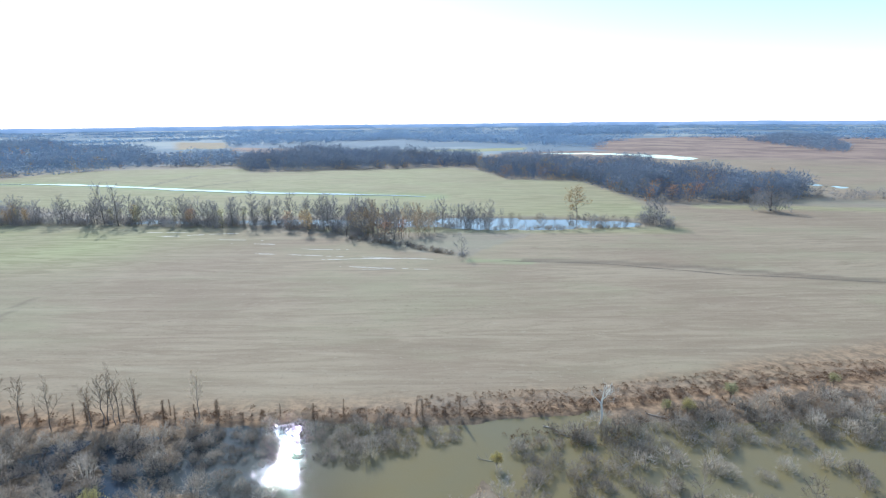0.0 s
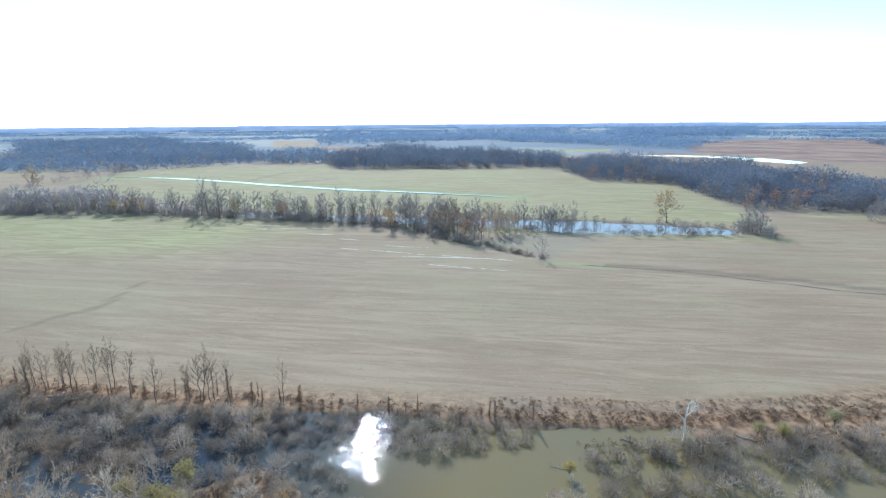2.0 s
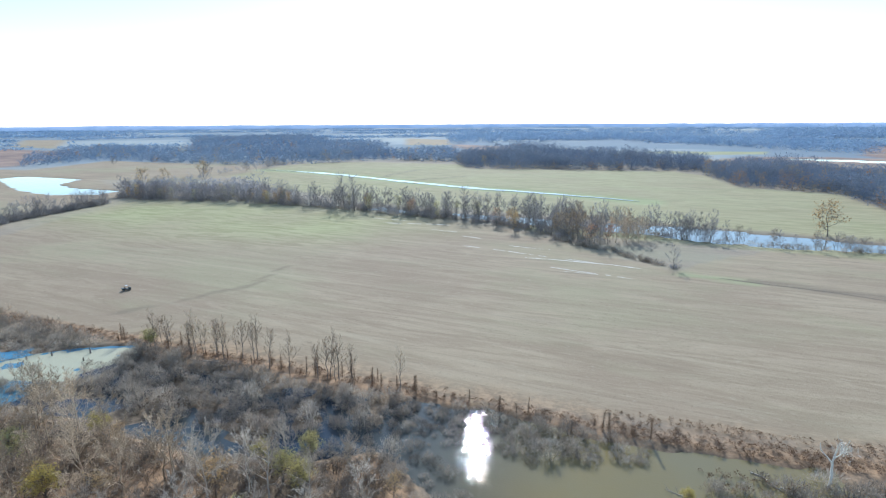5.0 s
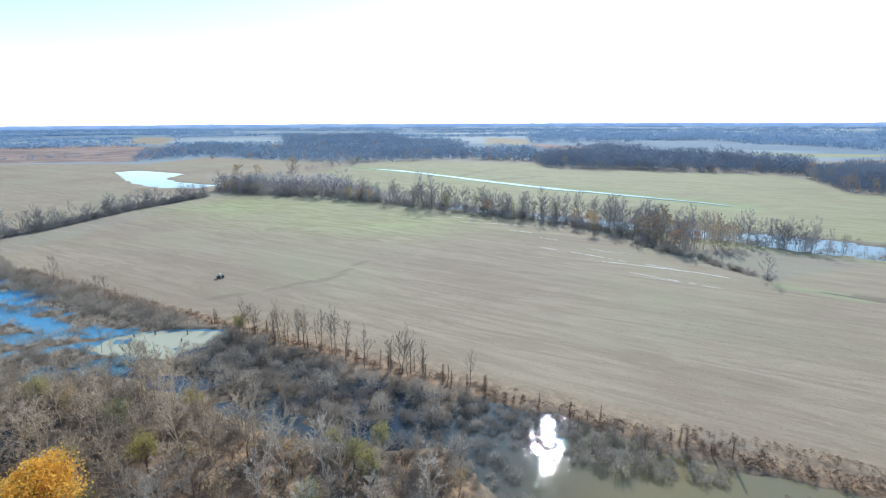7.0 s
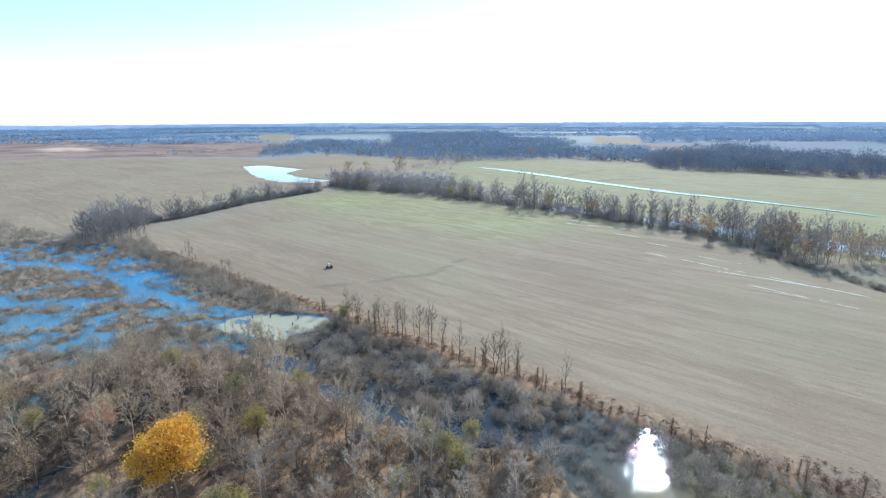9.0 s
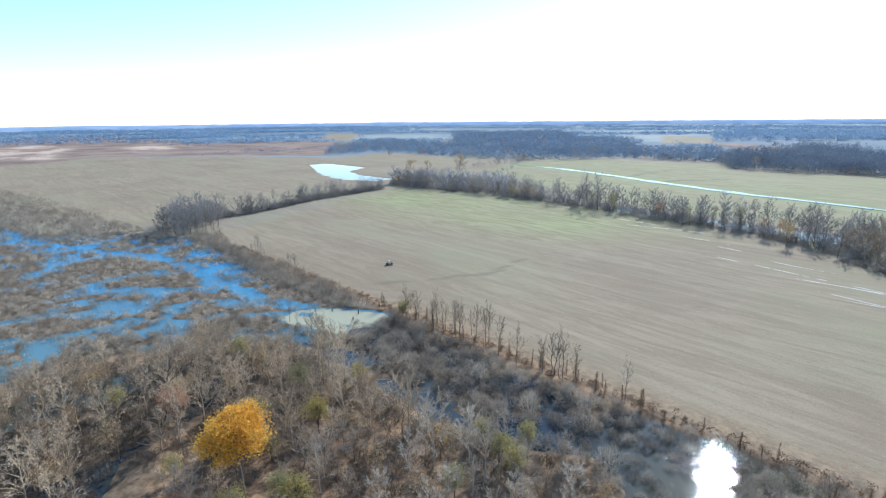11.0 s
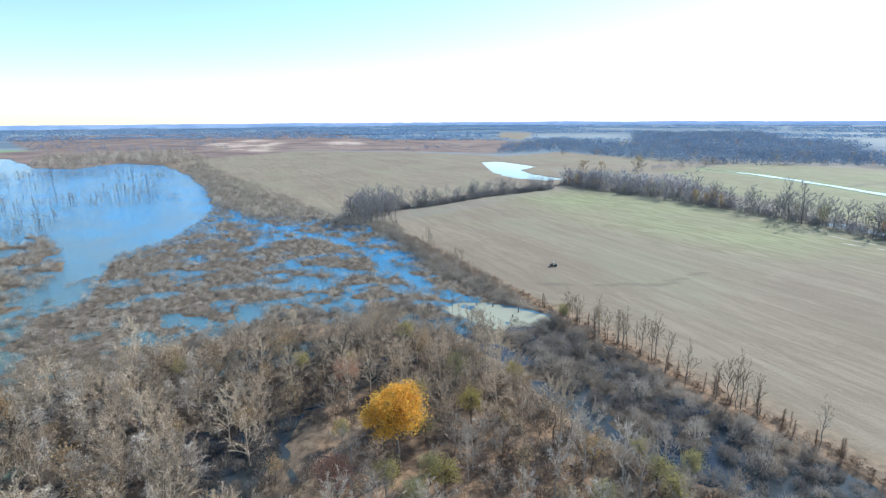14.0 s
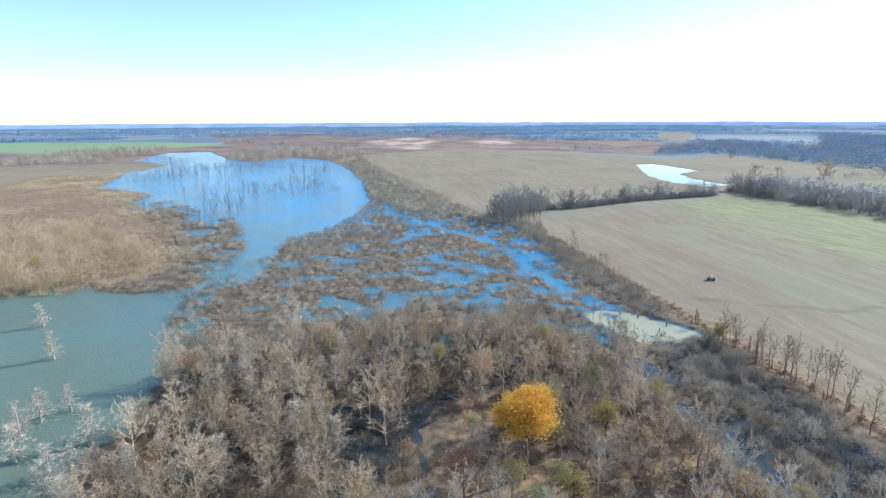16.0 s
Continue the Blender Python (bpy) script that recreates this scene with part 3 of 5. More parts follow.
def mesh_of(name, v, t, mat, tone=None):
    me = bpy.data.meshes.new(name)
    me.vertices.add(len(v))
    me.vertices.foreach_set("co", np.ascontiguousarray(v, np.float32).ravel())
    me.loops.add(t.size)
    me.loops.foreach_set("vertex_index", np.ascontiguousarray(t, np.int32).ravel())
    me.polygons.add(len(t))
    me.polygons.foreach_set("loop_start", np.arange(0, t.size, 3, dtype=np.int32))
    me.update(calc_edges=True)
    if tone is not None:
        me.attributes.new("tone", "FLOAT", "POINT").data.foreach_set("value", np.ascontiguousarray(tone, np.float32))
    me.polygons.foreach_set("use_smooth", np.ones(len(t), bool))
    me.materials.append(mat)
    return me


def part(name, buf, mat, parent, label=""):
    v, t = buf.arrays()
    tone = np.random.RandomState(len(v)).rand(len(v))
    ob = new(name, mesh_of(name, v, t, mat, tone))
    ob.parent = parent
    return tagged(ob, label)


def direction(az, el):
    return Vector((math.cos(az) * math.cos(el), math.sin(az) * math.cos(el), math.sin(el)))


def shake(rng, k):
    return Vector((rng.gauss(0, k), rng.gauss(0, k), rng.gauss(0, k)))


def skeleton(rng, tall, wide, limbs=11, subs=6, twigs=9, twig=0.04, low=0.28, stout=0.015, droop=0.0, el=(0.5, 1.05)):
    """Trunk with limbs, twigs on branches, and the branch tips, of a bare broad tree."""
    wood, fine, tips = Buf(), Buf(), []
    top = Vector((rng.gauss(0, 0.05) * tall, rng.gauss(0, 0.05) * tall, tall * 0.86))
    pts = [Vector((0, 0, -0.6))]
    for k in range(1, 6):
        pts.append(top * (k / 5) + shake(rng, 0.012 * tall))
    radii = [stout * tall * (1.25, 0.9, 0.72, 0.52, 0.33, 0.1)[k] for k in range(6)]
    wood.tube(pts, radii, 6)
    turn = rng.random() * 6.28
    for i in range(limbs):
        u = low + (1 - low) * (i + rng.random() * 0.7) / limbs
        f = min(u, 0.999) * 5
        k = int(f)
        p = pts[k].lerp(pts[k + 1], f - k)
        turn += 2.4 + rng.gauss(0, 0.35)
        e = el[0] + (el[1] - el[0]) * (0.35 * rng.random() + 0.65 * u)
        d = direction(turn, e)
        ln = wide * (1.15 - 0.55 * abs(u - 0.5) * 2 * (u > 0.5)) * (0.65 + 0.5 * rng.random())
        m = p + d * ln * 0.5 + shake(rng, 0.05 * ln)
        q = p + d * ln + Vector((0, 0, ln * (0.16 - droop))) + shake(rng, 0.06 * ln)
        r = stout * tall * (0.5 - 0.28 * u)
        wood.tube([p, m, q], [r, r * 0.6, r * 0.18], 4)
        for j in range(subs):
            w = 0.25 + 0.75 * (j + rng.random()) / subs
            s = p.lerp(m, w * 2) if w < 0.5 else m.lerp(q, w * 2 - 1)
            dd = (d + shake(rng, 0.55)).normalized()
            sl = ln * (0.5 - 0.25 * w) * (0.7 + 0.6 * rng.random())
            e1 = s + dd * sl + Vector((0, 0, sl * 0.15))
            fine.blade(s, e1 - s, r * 0.5 + 0.035, rng)
            tips.append(e1)
            for _ in range(twigs):
                b = s.lerp(e1, 0.2 + 0.8 * rng.random())
                td = (dd * 0.8 + shake(rng, 0.6) + Vector((0, 0, 0.25 - droop * 2))).normalized()
                fine.blade(b, td * sl * (0.35 + 0.5 * rng.random()), twig, rng)
    return wood, fine, tips


def tree_thing(name, label, category, group, parts):
    base = new(name)
    base.empty_display_size = 0.3
    for pname, buf, mat, plabel in parts:
        part(pname, buf, mat, base, plabel)
    return tagged(base, label, category, group)


def bare_tree(seed, tall, wide, label, group, mats=(BARK, TWIG), **k):
    rng = random.Random(seed)
    wood, fine, tips = skeleton(rng, tall, wide, **k)
    return tree_thing("bare_tree", label, "tree", group, (("trunk", wood, mats[0], ""), ("crown", fine, mats[1], "")))


def leafy_tree(seed, tall, wide, leaf, per_tip, size, label, group, puff=0.9, **k):
    rng = random.Random(seed)
    wood, fine, tips = skeleton(rng, tall, wide, **k)
    n = len(wood.v)
    wood.v += fine.v
    wood.t += [(a + n, b + n, c + n) for a, b, c in fine.t]
    crown = Buf()
    for p in tips:
        for _ in range(per_tip):
            crown.leaf(p + shake(rng, puff), size * (0.6 + 0.8 * rng.random()), rng)
    return tree_thing("autumn_tree", label, "tree", group, (("trunk", wood, BARK, ""), ("crown", crown, leaf, "")))


def domed_tree(seed, tall, radius, low, leaf, clumps, per, size, label, group):
    """A rounded crown of leaf clumps, each on a limb of its own; low is the crown's foot as a share of the height."""
    rng = random.Random(seed)
    wood, crown = Buf(), Buf()
    mid, half = tall * (low + 1) / 2, tall * (1 - low) / 2
    wood.tube([Vector((0, 0, -0.6)), Vector((0.1, 0, tall * low * 0.6)), Vector((-0.1, 0.1, mid)), Vector((0, 0, tall * 0.9))], [0.026 * tall, 0.017 * tall, 0.012 * tall, 0.004 * tall], 7)
    for i in range(clumps):
        el = math.asin(-0.45 + 1.45 * (i + 0.5) / clumps)
        d = direction(i * 2.4 + rng.gauss(0, 0.25), el)
        reach = rng.uniform(0.5, 1.0) * (0.88 + 0.16 * math.sin(d.x * 3 + seed) * math.cos(d.y * 4 + d.z * 3))
        c = Vector((d.x * radius * reach, d.y * radius * reach, mid + d.z * half * reach))
        foot = Vector((0, 0, max(tall * low * 0.7, c.z - radius * rng.uniform(0.5, 0.9))))
        wood.tube([foot, foot.lerp(c, 0.55) + shake(rng, 0.2), c], [0.006 * tall, 0.004 * tall, 0.02], 4)
        for _ in range(9):
            wood.blade(c, (d + shake(rng, 0.7)).normalized() * radius * 0.28, 0.05, rng)
        puff = radius * rng.uniform(0.13, 0.2)
        for _ in range(int(per * rng.uniform(0.6, 1.3))):
            crown.leaf(c + Vector((rng.gauss(0, puff), rng.gauss(0, puff), rng.gauss(0, puff * 0.75))), size * rng.uniform(0.6, 1.4), rng)
    return tree_thing("autumn_tree", label, "tree", group, (("trunk", wood, BARK, ""), ("crown", crown, leaf, "")))


def cypress(seed, tall, wide, label, group, dense=58, twigs=17):
    """A pale, conical, level-branched bare cypress with a flared foot."""
    rng = random.Random(seed)
    wood, fine = Buf(), Buf()
    pts = [Vector((0, 0, -1.5)), Vector((0, 0, 0.5))] + [Vector((rng.gauss(0, 0.08), rng.gauss(0, 0.08), tall * f)) for f in (0.3, 0.6, 0.85, 1.0)]
    wood.tube(pts, [0.05 * tall, 0.034 * tall, 0.02 * tall, 0.013 * tall, 0.006 * tall, 0.002 * tall], 7)
    for i in range(dense):
        u = 0.13 + 0.86 * (i / dense)
        d = direction(i * 2.4 + rng.gauss(0, 0.4), rng.gauss(0.12, 0.16))
        ln = wide * (1.08 - u) ** 0.8 * (0.55 + 0.6 * rng.random())
        p = Vector((0, 0, tall * u))
        e = p + d * ln + Vector((0, 0, -0.05 * ln))
        wood.tube([p, e], [0.007 * tall * (1.15 - u) + 0.015, 0.012], 3)
        for _ in range(twigs):
            b = p.lerp(e, 0.2 + 0.8 * rng.random())
            fine.blade(b, (d * 0.6 + shake(rng, 0.6)).normalized() * (0.45 + 0.75 * rng.random()), 0.075, rng)
    return tree_thing("bald_cypress", label, "tree", group, (("trunk", wood, PALE_BARK, ""), ("crown", fine, PALE_TWIG, "")))


def shrub_buf(seed, tall, wide, stems=14, twigs=300, twig=0.05, reach=(0.16, 0.34)):
    """A dome of fine twigs on a few stems."""
    rng = random.Random(seed)
    b = Buf()
    lobes = [(rng.random() * 6.28, rng.uniform(0.2, 0.55), rng.uniform(0.65, 1.05)) for _ in range(5)]
    for _ in range(stems):
        az, r = rng.random() * 6.28, math.sqrt(rng.random())
        foot = Vector((math.cos(az) * r * 0.4 * wide, math.sin(az) * r * 0.4 * wide, -0.7))
        tip = Vector((math.cos(az) * r * 0.85 * wide, math.sin(az) * r * 0.85 * wide, tall * (0.95 - 0.5 * r * r)))
        b.tube([foot, tip], [0.03 + 0.008 * tall, 0.012], 3)
    for _ in range(twigs):
        la, lr, lh = rng.choice(lobes)
        c = Vector((math.cos(la) * lr * wide, math.sin(la) * lr * wide, 0))
        d = direction(rng.random() * 6.28, math.asin(rng.random() ** 0.8))
        p = c + Vector((d.x * wide * 0.62, d.y * wide * 0.62, d.z * tall * lh)) * rng.uniform(0.6, 0.85)
        out = (Vector((d.x, d.y, d.z * 0.8 + 0.25)) + shake(rng, 0.4)).normalized()
        b.blade(p, out * tall * rng.uniform(*reach), twig, rng)
    return b


def shrub(seed, tall, wide, mat, label, group, **k):
    base = new("shrub")
    part("crown", shrub_buf(seed, tall, wide, **k), mat, base)
    return tagged(base, label, "shrub", group)


def sapling(seed, tall, label, group):
    rng = random.Random(seed)
    wood, fine = Buf(), Buf()
    wood.tube([Vector((0, 0, -0.5)), Vector((rng.gauss(0, 0.05), 0, tall * 0.5)), Vector((rng.gauss(0, 0.1), 0.05, tall))], [0.05, 0.03, 0.01], 5)
    for i in range(230):
        u = 0.06 + 0.92 * i / 230
        d = direction(i * 2.4, 0.75 + rng.gauss(0, 0.3))
        fine.blade(Vector((0, 0, tall * u)), d * (1.35 - 0.85 * u) * (0.5 + 0.7 * rng.random()), 0.05, rng)
    return tree_thing("sapling", label, "sapling", group, (("stem", wood, BARK, ""), ("crown", fine, WEED, "")))


def far_tree_buf(seed, tall, wide, blades=30, blade=0.7, long=0.14, low=0.12):
    """A small bare tree with a full, rounded, lumpy crown of fine twigs."""
    rng = random.Random(seed)
    b = Buf()
    if blades > 10:
        b.tube([Vector((0, 0, -0.5)), Vector((0, 0, tall * 0.6))], [0.12, 0.05], 3)
    lobes = [(rng.uniform(-0.4, 0.4), rng.uniform(-0.4, 0.4), h, rng.uniform(0.34, 0.52)) for h in (0.25, 0.45, 0.6, 0.76)]
    for i in range(blades):
        lx, ly, lz, lr = lobes[i % 4]
        d = direction(rng.random() * 6.28, math.asin(2 * rng.random() - 1))
        r = lr * (0.55 + 0.45 * rng.random())
        p = Vector(((lx + d.x * r) * wide, (ly + d.y * r) * wide, tall * max(low, min(0.97, lz + d.z * r * 0.85 - 0.06))))
        up = (Vector((d.x * 0.8, d.y * 0.8, 0.45 + 0.4 * d.z)) + shake(rng, 0.4)).normalized()
        b.blade(p, up * tall * long * (0.7 + 0.6 * rng.random()), blade * (0.6 + 0.8 * rng.random()), rng)
    return b


def unhidden(x, y):
    """False where a tree would stand in or close before the far pale fields."""
    ok = np.ones(np.shape(x), bool)
    for poly in (PALE_FAR, PALE_FAR_WEST, TAN_FAR, GREEN_STRIP, RED_FAR):
        for k in (1.0, 1.04, 1.08, 1.13):
            ok &= signed(x * k, y * k, poly) > 0
    return ok


# ---------------------------------------------------------------- where plants stand
def scatter(poly, gap, seed, keep=None):
    """Random places in a polygon, about `gap` apart."""
    rng = np.random.RandomState(seed)
    p = np.array(poly, float)
    lo, hi = p.min(0), p.max(0)
    nx, ny = int((hi[0] - lo[0]) / gap) + 1, int((hi[1] - lo[1]) / gap) + 1
    gx, gy = np.meshgrid(np.arange(nx), np.arange(ny))
    x = lo[0] + (gx.ravel() + rng.rand(nx * ny) * 0.95) * gap
    y = lo[1] + (gy.ravel() + rng.rand(nx * ny) * 0.95) * gap
    ok = signed(x, y, list(poly)) < 0
    if keep is not None:
        ok &= keep(x, y)
    return x[ok], y[ok]


def band(line, wide, gap, seed):
    """Random places along a line, within `wide` to its left."""
    rng = np.random.RandomState(seed)
    out = []
    for (ax, ay), (bx, by) in zip(line, line[1:]):
        ln = math.hypot(bx - ax, by - ay)
        n = max(1, int(ln * max(wide, gap) / gap ** 2))
        for _ in range(n):
            s, w = rng.rand(), rng.rand() * wide
            out.append((ax + (bx - ax) * s - (by - ay) / ln * w, ay + (by - ay) * s + (bx - ax) / ln * w))
    a = np.array(out)
    return a[:, 0], a[:, 1]


USED = set()


def joined(ob):
    """All the triangles of a plant."""
    vs, ts, n = [], [], 0
    for o in ob.children:
        me = o.data
        v = np.empty(len(me.vertices) * 3)
        me.vertices.foreach_get("co", v)
        t = np.empty(len(me.loops), np.int64)
        me.loops.foreach_get("vertex_index", t)
        vs.append(v.reshape(-1, 3))
        ts.append(t.reshape(-1, 3) + n)
        n += len(me.vertices)
    return np.concatenate(vs), np.concatenate(ts)


def plant(protos, xs, ys, seed, lo=0.8, hi=1.2, sink=0.0, most=10000, rest=None, rest_label=""):
    """Copies of the given plants, each an object of its own; past the first `most`, counted outwards in the plan, they are joined."""
    rng = random.Random(seed)
    xs, ys = np.array(xs, float), np.array(ys, float)
    if len(xs) > most:
        order = np.argsort(np.hypot(xs + 40, ys - 30), kind="stable")
        far = order[most:]
        stuff("tree_mass" if "tree" in protos[0].name else "brush_mass", [joined(p) for p in protos], xs[far], ys[far], rest, seed, lo, hi, rest_label,
              "trees" if "tree" in protos[0].name else "shrubs")
        xs, ys = xs[order[:most]], ys[order[:most]]
    zs = height(np.array(xs, float), np.array(ys, float))
    for x, y, z in zip(xs, ys, zs):
        ob = rng.choice(protos)
        s = lo + (hi - lo) * rng.random()
        m = Matrix.Translation((x, y, max(z, WATER_Z - 0.4) - sink)) @ Euler((rng.gauss(0, 0.03), rng.gauss(0, 0.03), rng.random() * 6.28)).to_matrix().to_4x4() @ Matrix.Diagonal((s * rng.uniform(0.9, 1.1), s * rng.uniform(0.9, 1.1), s, 1))
        if ob.name in USED:
            copy_thing(ob, m)
        else:
            ob.matrix_basis = m
            USED.add(ob.name)


def stuff(name, bufs, xs, ys, mat, seed, lo, hi, label, category, tone=(0.0, 1.0), wide=(0.9, 1.2), zs=None, lump=0):
    """Very many plants joined into one object."""
    rng = np.random.RandomState(seed)
    shapes = [b if isinstance(b, tuple) else b.arrays() for b in bufs]
    zs = np.maximum(height(xs, ys), WATER_Z - 0.3) if zs is None else zs
    crowd = value_noise(xs, ys, lump, seed, 2) if lump else np.full(len(xs), 0.5)
    allv, allt, allc, n = [], [], [], 0
    for x, y, z, c0 in zip(xs, ys, zs, crowd):
        v, t = shapes[rng.randint(len(shapes))]
        a, s, w = rng.rand() * 6.28, (lo + (hi - lo) * rng.rand()) * (0.35 + 1.3 * c0), rng.uniform(*wide)
        c, sn = math.cos(a) * s * w, math.sin(a) * s * w
        allv.append(np.stack([v[:, 0] * c - v[:, 1] * sn + x, v[:, 0] * sn + v[:, 1] * c + y, v[:, 2] * s + z], -1))
        allt.append(t + n)
        allc.append(np.full(len(v), tone[0] + (tone[1] - tone[0]) * (rng.rand() if not lump else min(1, max(0, 0.45 * rng.rand() + 1.7 * c0 - 0.6)))))
        n += len(v)
    ob = new(name, mesh_of(name, np.concatenate(allv), np.concatenate(allt), mat, np.concatenate(allc)))
    return tagged(ob, label, category, kind="stuff")


# ---------------------------------------------------------------- far country
WOOD = [far_tree_buf(300 + i, tall, wide, 105, 0.36, 0.13, 0.04) for i, (tall, wide) in enumerate(((13, 7.0), (12, 7.5), (14, 6.5), (11, 7.5), (15, 6.5), (12, 7)))]
WOOD_LIGHT = [far_tree_buf(310 + i, 12, 7.5, 50, 0.8, 0.14, 0.03) for i in range(6)]
WOODS = (
    ([(44, 652), (65, 556), (134, 530), (148, 415), (153, 384), (225, 380), (276, 402), (305, 475), (281, 520), (242, 638), (160, 724), (52, 783)], 6.5, 0.8, 1.2, "bare grey-brown woods at the edge of a green field"),
    ([(-233, 655), (-128, 678), (11, 700), (46, 695), (56, 838), (-166, 986), (-276, 1100), (-348, 981), (-290, 750)], 9, 0.9, 1.4, "dark bare woods beyond the green field"),
    ([(-650, 776), (-530, 738), (-448, 732), (-378, 750), (-267, 732), (-296, 790), (-500, 900), (-640, 1200), (-900, 1330), (-1300, 1800), (-1600, 1500), (-900, 850)], 18, 0.9, 1.3, "wide bare woods on the plain, tinted blue for haze"),
    ([(-827, 468), (-840, 600), (-509, 600), (-412, 748), (-294, 785), (-400, 1050), (-755, 881), (-1249, 892), (-1063, 628)], 15, 0.8, 1.1, "bare woods behind the western ponds"),
    ([(-412, 308), (-344, 328), (-283, 334), (-252, 345), (-330, 366), (-420, 366), (-436, 340)], 8, 0.5, 1.05, "thicket of bare scrub at a field corner"),
    ([(-558, 1339), (-148, 1730), (190, 1279), (321, 1095), (466, 1595), (-208, 2431), (-788, 2000)], 24, 0.9, 1.5, "far woods on the plain"),
    ([(776, 1399), (645, 881), (720, 955), (1140, 1616), (1142, 1848)], 16, 0.7, 1.1, "far strip of woods in the brown reeds"),
    ([(261, 1888), (831, 2161), (1299, 3385), (418, 3031)], 40, 1.2, 2.0, "far woods near the horizon"),
)
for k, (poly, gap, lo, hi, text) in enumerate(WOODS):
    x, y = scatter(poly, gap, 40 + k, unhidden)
    stuff("woods", WOOD if gap < 12 else WOOD_LIGHT, x, y, MID_HAZE_TWIG if gap == 8 else EDGE_HAZE_TWIG if gap < 12 else FAR_HAZE_TWIG if gap < 19 else HAZE_TWIG, 60 + k, lo, hi, text, "woods", wide=(1.0, 1.0 + gap / 12), lump=45)

FAR_LEAF = plant_material("far_autumn_leaf", (0.50, 0.27, 0.13), (0.52, 0.42, 0.20), "tone", 0.3)
for k, (poly, gap) in enumerate(((WOODS[0][0], 17), (WOODS[1][0], 40), (WOODS[3][0], 50), (WOODS[2][0], 60), (WOODS[4][0], 22))):
    x, y = scatter(poly, gap, 195 + k)
    stuff("autumn_woods", WOOD, x, y, FAR_LEAF, 210 + k, 0.75, 1.15 if k < 4 else 0.85, "rust and yellow autumn trees among bare woods", "trees")
x, y = band([(153, 384), (225, 378), (276, 394), (345, 372), (400, 352)], 26, 7.5, 220)
stuff("wood_edge_brush", WOOD, x, y, GREY_MIX, 221, 0.25, 0.75, "grey-brown scrub along the edge of the woods", "shrubs", tone=(0.2, 1.0), wide=(1.0, 1.6))
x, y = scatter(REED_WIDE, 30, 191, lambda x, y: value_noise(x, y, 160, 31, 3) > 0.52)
stuff("reed_brush", WOOD_LIGHT, x, y, FAR_HAZE_TWIG, 192, 0.2, 0.55, "scattered grey brush in the far brown reeds", "shrubs", wide=(2.0, 4.0))

# belts of trees out to the horizon
rng = np.random.RandomState(5)
bx, by = [], []
for _ in range(210):
    r, a = 1500 + 3100 * rng.rand() ** 0.8, radians(-60 + 230 * rng.rand())
    cx, cy = -math.sin(a) * r, math.cos(a) * r
    if -1700 < cx < -1000 and -900 < cy < 300:
        continue
    ln, dp = rng.uniform(200, 1300), rng.uniform(20, 90)
    ta = a + rng.normal(0, 0.12)
    n = int(ln * dp / 420) + 8
    u, w = (rng.rand(n) - 0.5) * ln, (rng.rand(n) - 0.5) * dp
    bx += list(cx + math.cos(ta) * u - math.sin(ta) * w)
    by += list(cy + math.sin(ta) * u + math.cos(ta) * w)
bx, by = np.array(bx), np.array(by)
ok = unhidden(bx, by)
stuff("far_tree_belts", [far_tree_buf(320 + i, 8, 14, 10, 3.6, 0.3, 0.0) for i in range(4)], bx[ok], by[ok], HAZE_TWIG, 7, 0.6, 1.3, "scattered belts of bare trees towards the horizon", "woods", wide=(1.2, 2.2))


def horizon_woods():
    """A low rim of wooded land with painted, glowing haze, that closes the plain."""
    v, t = [], []
    n = 720
    for i in range(n):
        a = 2 * math.pi * i / n
        hgt = 30 + 5 * noise.noise((math.cos(a) * 9, math.sin(a) * 9, 0)) + 3 * noise.noise((math.cos(a) * 70, math.sin(a) * 70, 3))
        for rad, z in ((4600, -2), (4650, hgt * 0.6), (4800, hgt), (4900, -2)):
            v.append((math.cos(a) * rad, math.sin(a) * rad, z))
        for s in range(3):
            p, q = i * 4 + s, ((i + 1) % n) * 4 + s
            t += [(p, q, q + 1), (p, q + 1, p + 1)]
    mat, nt, bsdf = nodes_of("painted_haze_woods")
    # haze painted as a blue base colour, plus a faint glow of it
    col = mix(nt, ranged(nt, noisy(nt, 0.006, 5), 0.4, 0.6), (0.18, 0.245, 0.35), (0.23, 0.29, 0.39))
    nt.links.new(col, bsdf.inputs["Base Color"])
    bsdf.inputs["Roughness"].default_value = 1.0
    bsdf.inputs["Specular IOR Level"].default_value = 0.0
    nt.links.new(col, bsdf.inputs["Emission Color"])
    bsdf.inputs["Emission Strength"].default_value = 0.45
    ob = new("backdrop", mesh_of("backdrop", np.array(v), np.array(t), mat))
    tagged(ob, "wooded rim of the plain, painted and glowing haze blue", "backdrop", kind="structure")


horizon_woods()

# ---------------------------------------------------------------- tree line across the middle
MID = [bare_tree(400 + i, tall, wide, "tall bare grey tree standing in the tree line", "trees of the tree line", mats=(BARK, GREY_TWIG), limbs=14, subs=6, twigs=9, twig=0.11, low=lw, stout=0.008, el=(0.25, 1.15))
       for i, (tall, wide, lw) in enumerate(((16, 4.2, 0.16), (14, 3.8, 0.14), (18, 4.0, 0.18), (13, 3.8, 0.12)))]
MID_LEAF = [leafy_tree(420, 12, 2.9, TAN_LEAF, 8, 0.5, "slim tree with tan-brown leaves in the tree line", "trees of the tree line", limbs=11, subs=4, twigs=4, twig=0.09, low=0.14, el=(0.8, 1.3)),
            leafy_tree(421, 12, 3.0, PALE_LEAF, 6, 0.45, "tree with thin pale yellow-green leaves in the tree line", "trees of the tree line", limbs=11, subs=4, twigs=4, twig=0.09, low=0.14, el=(0.8, 1.3))]
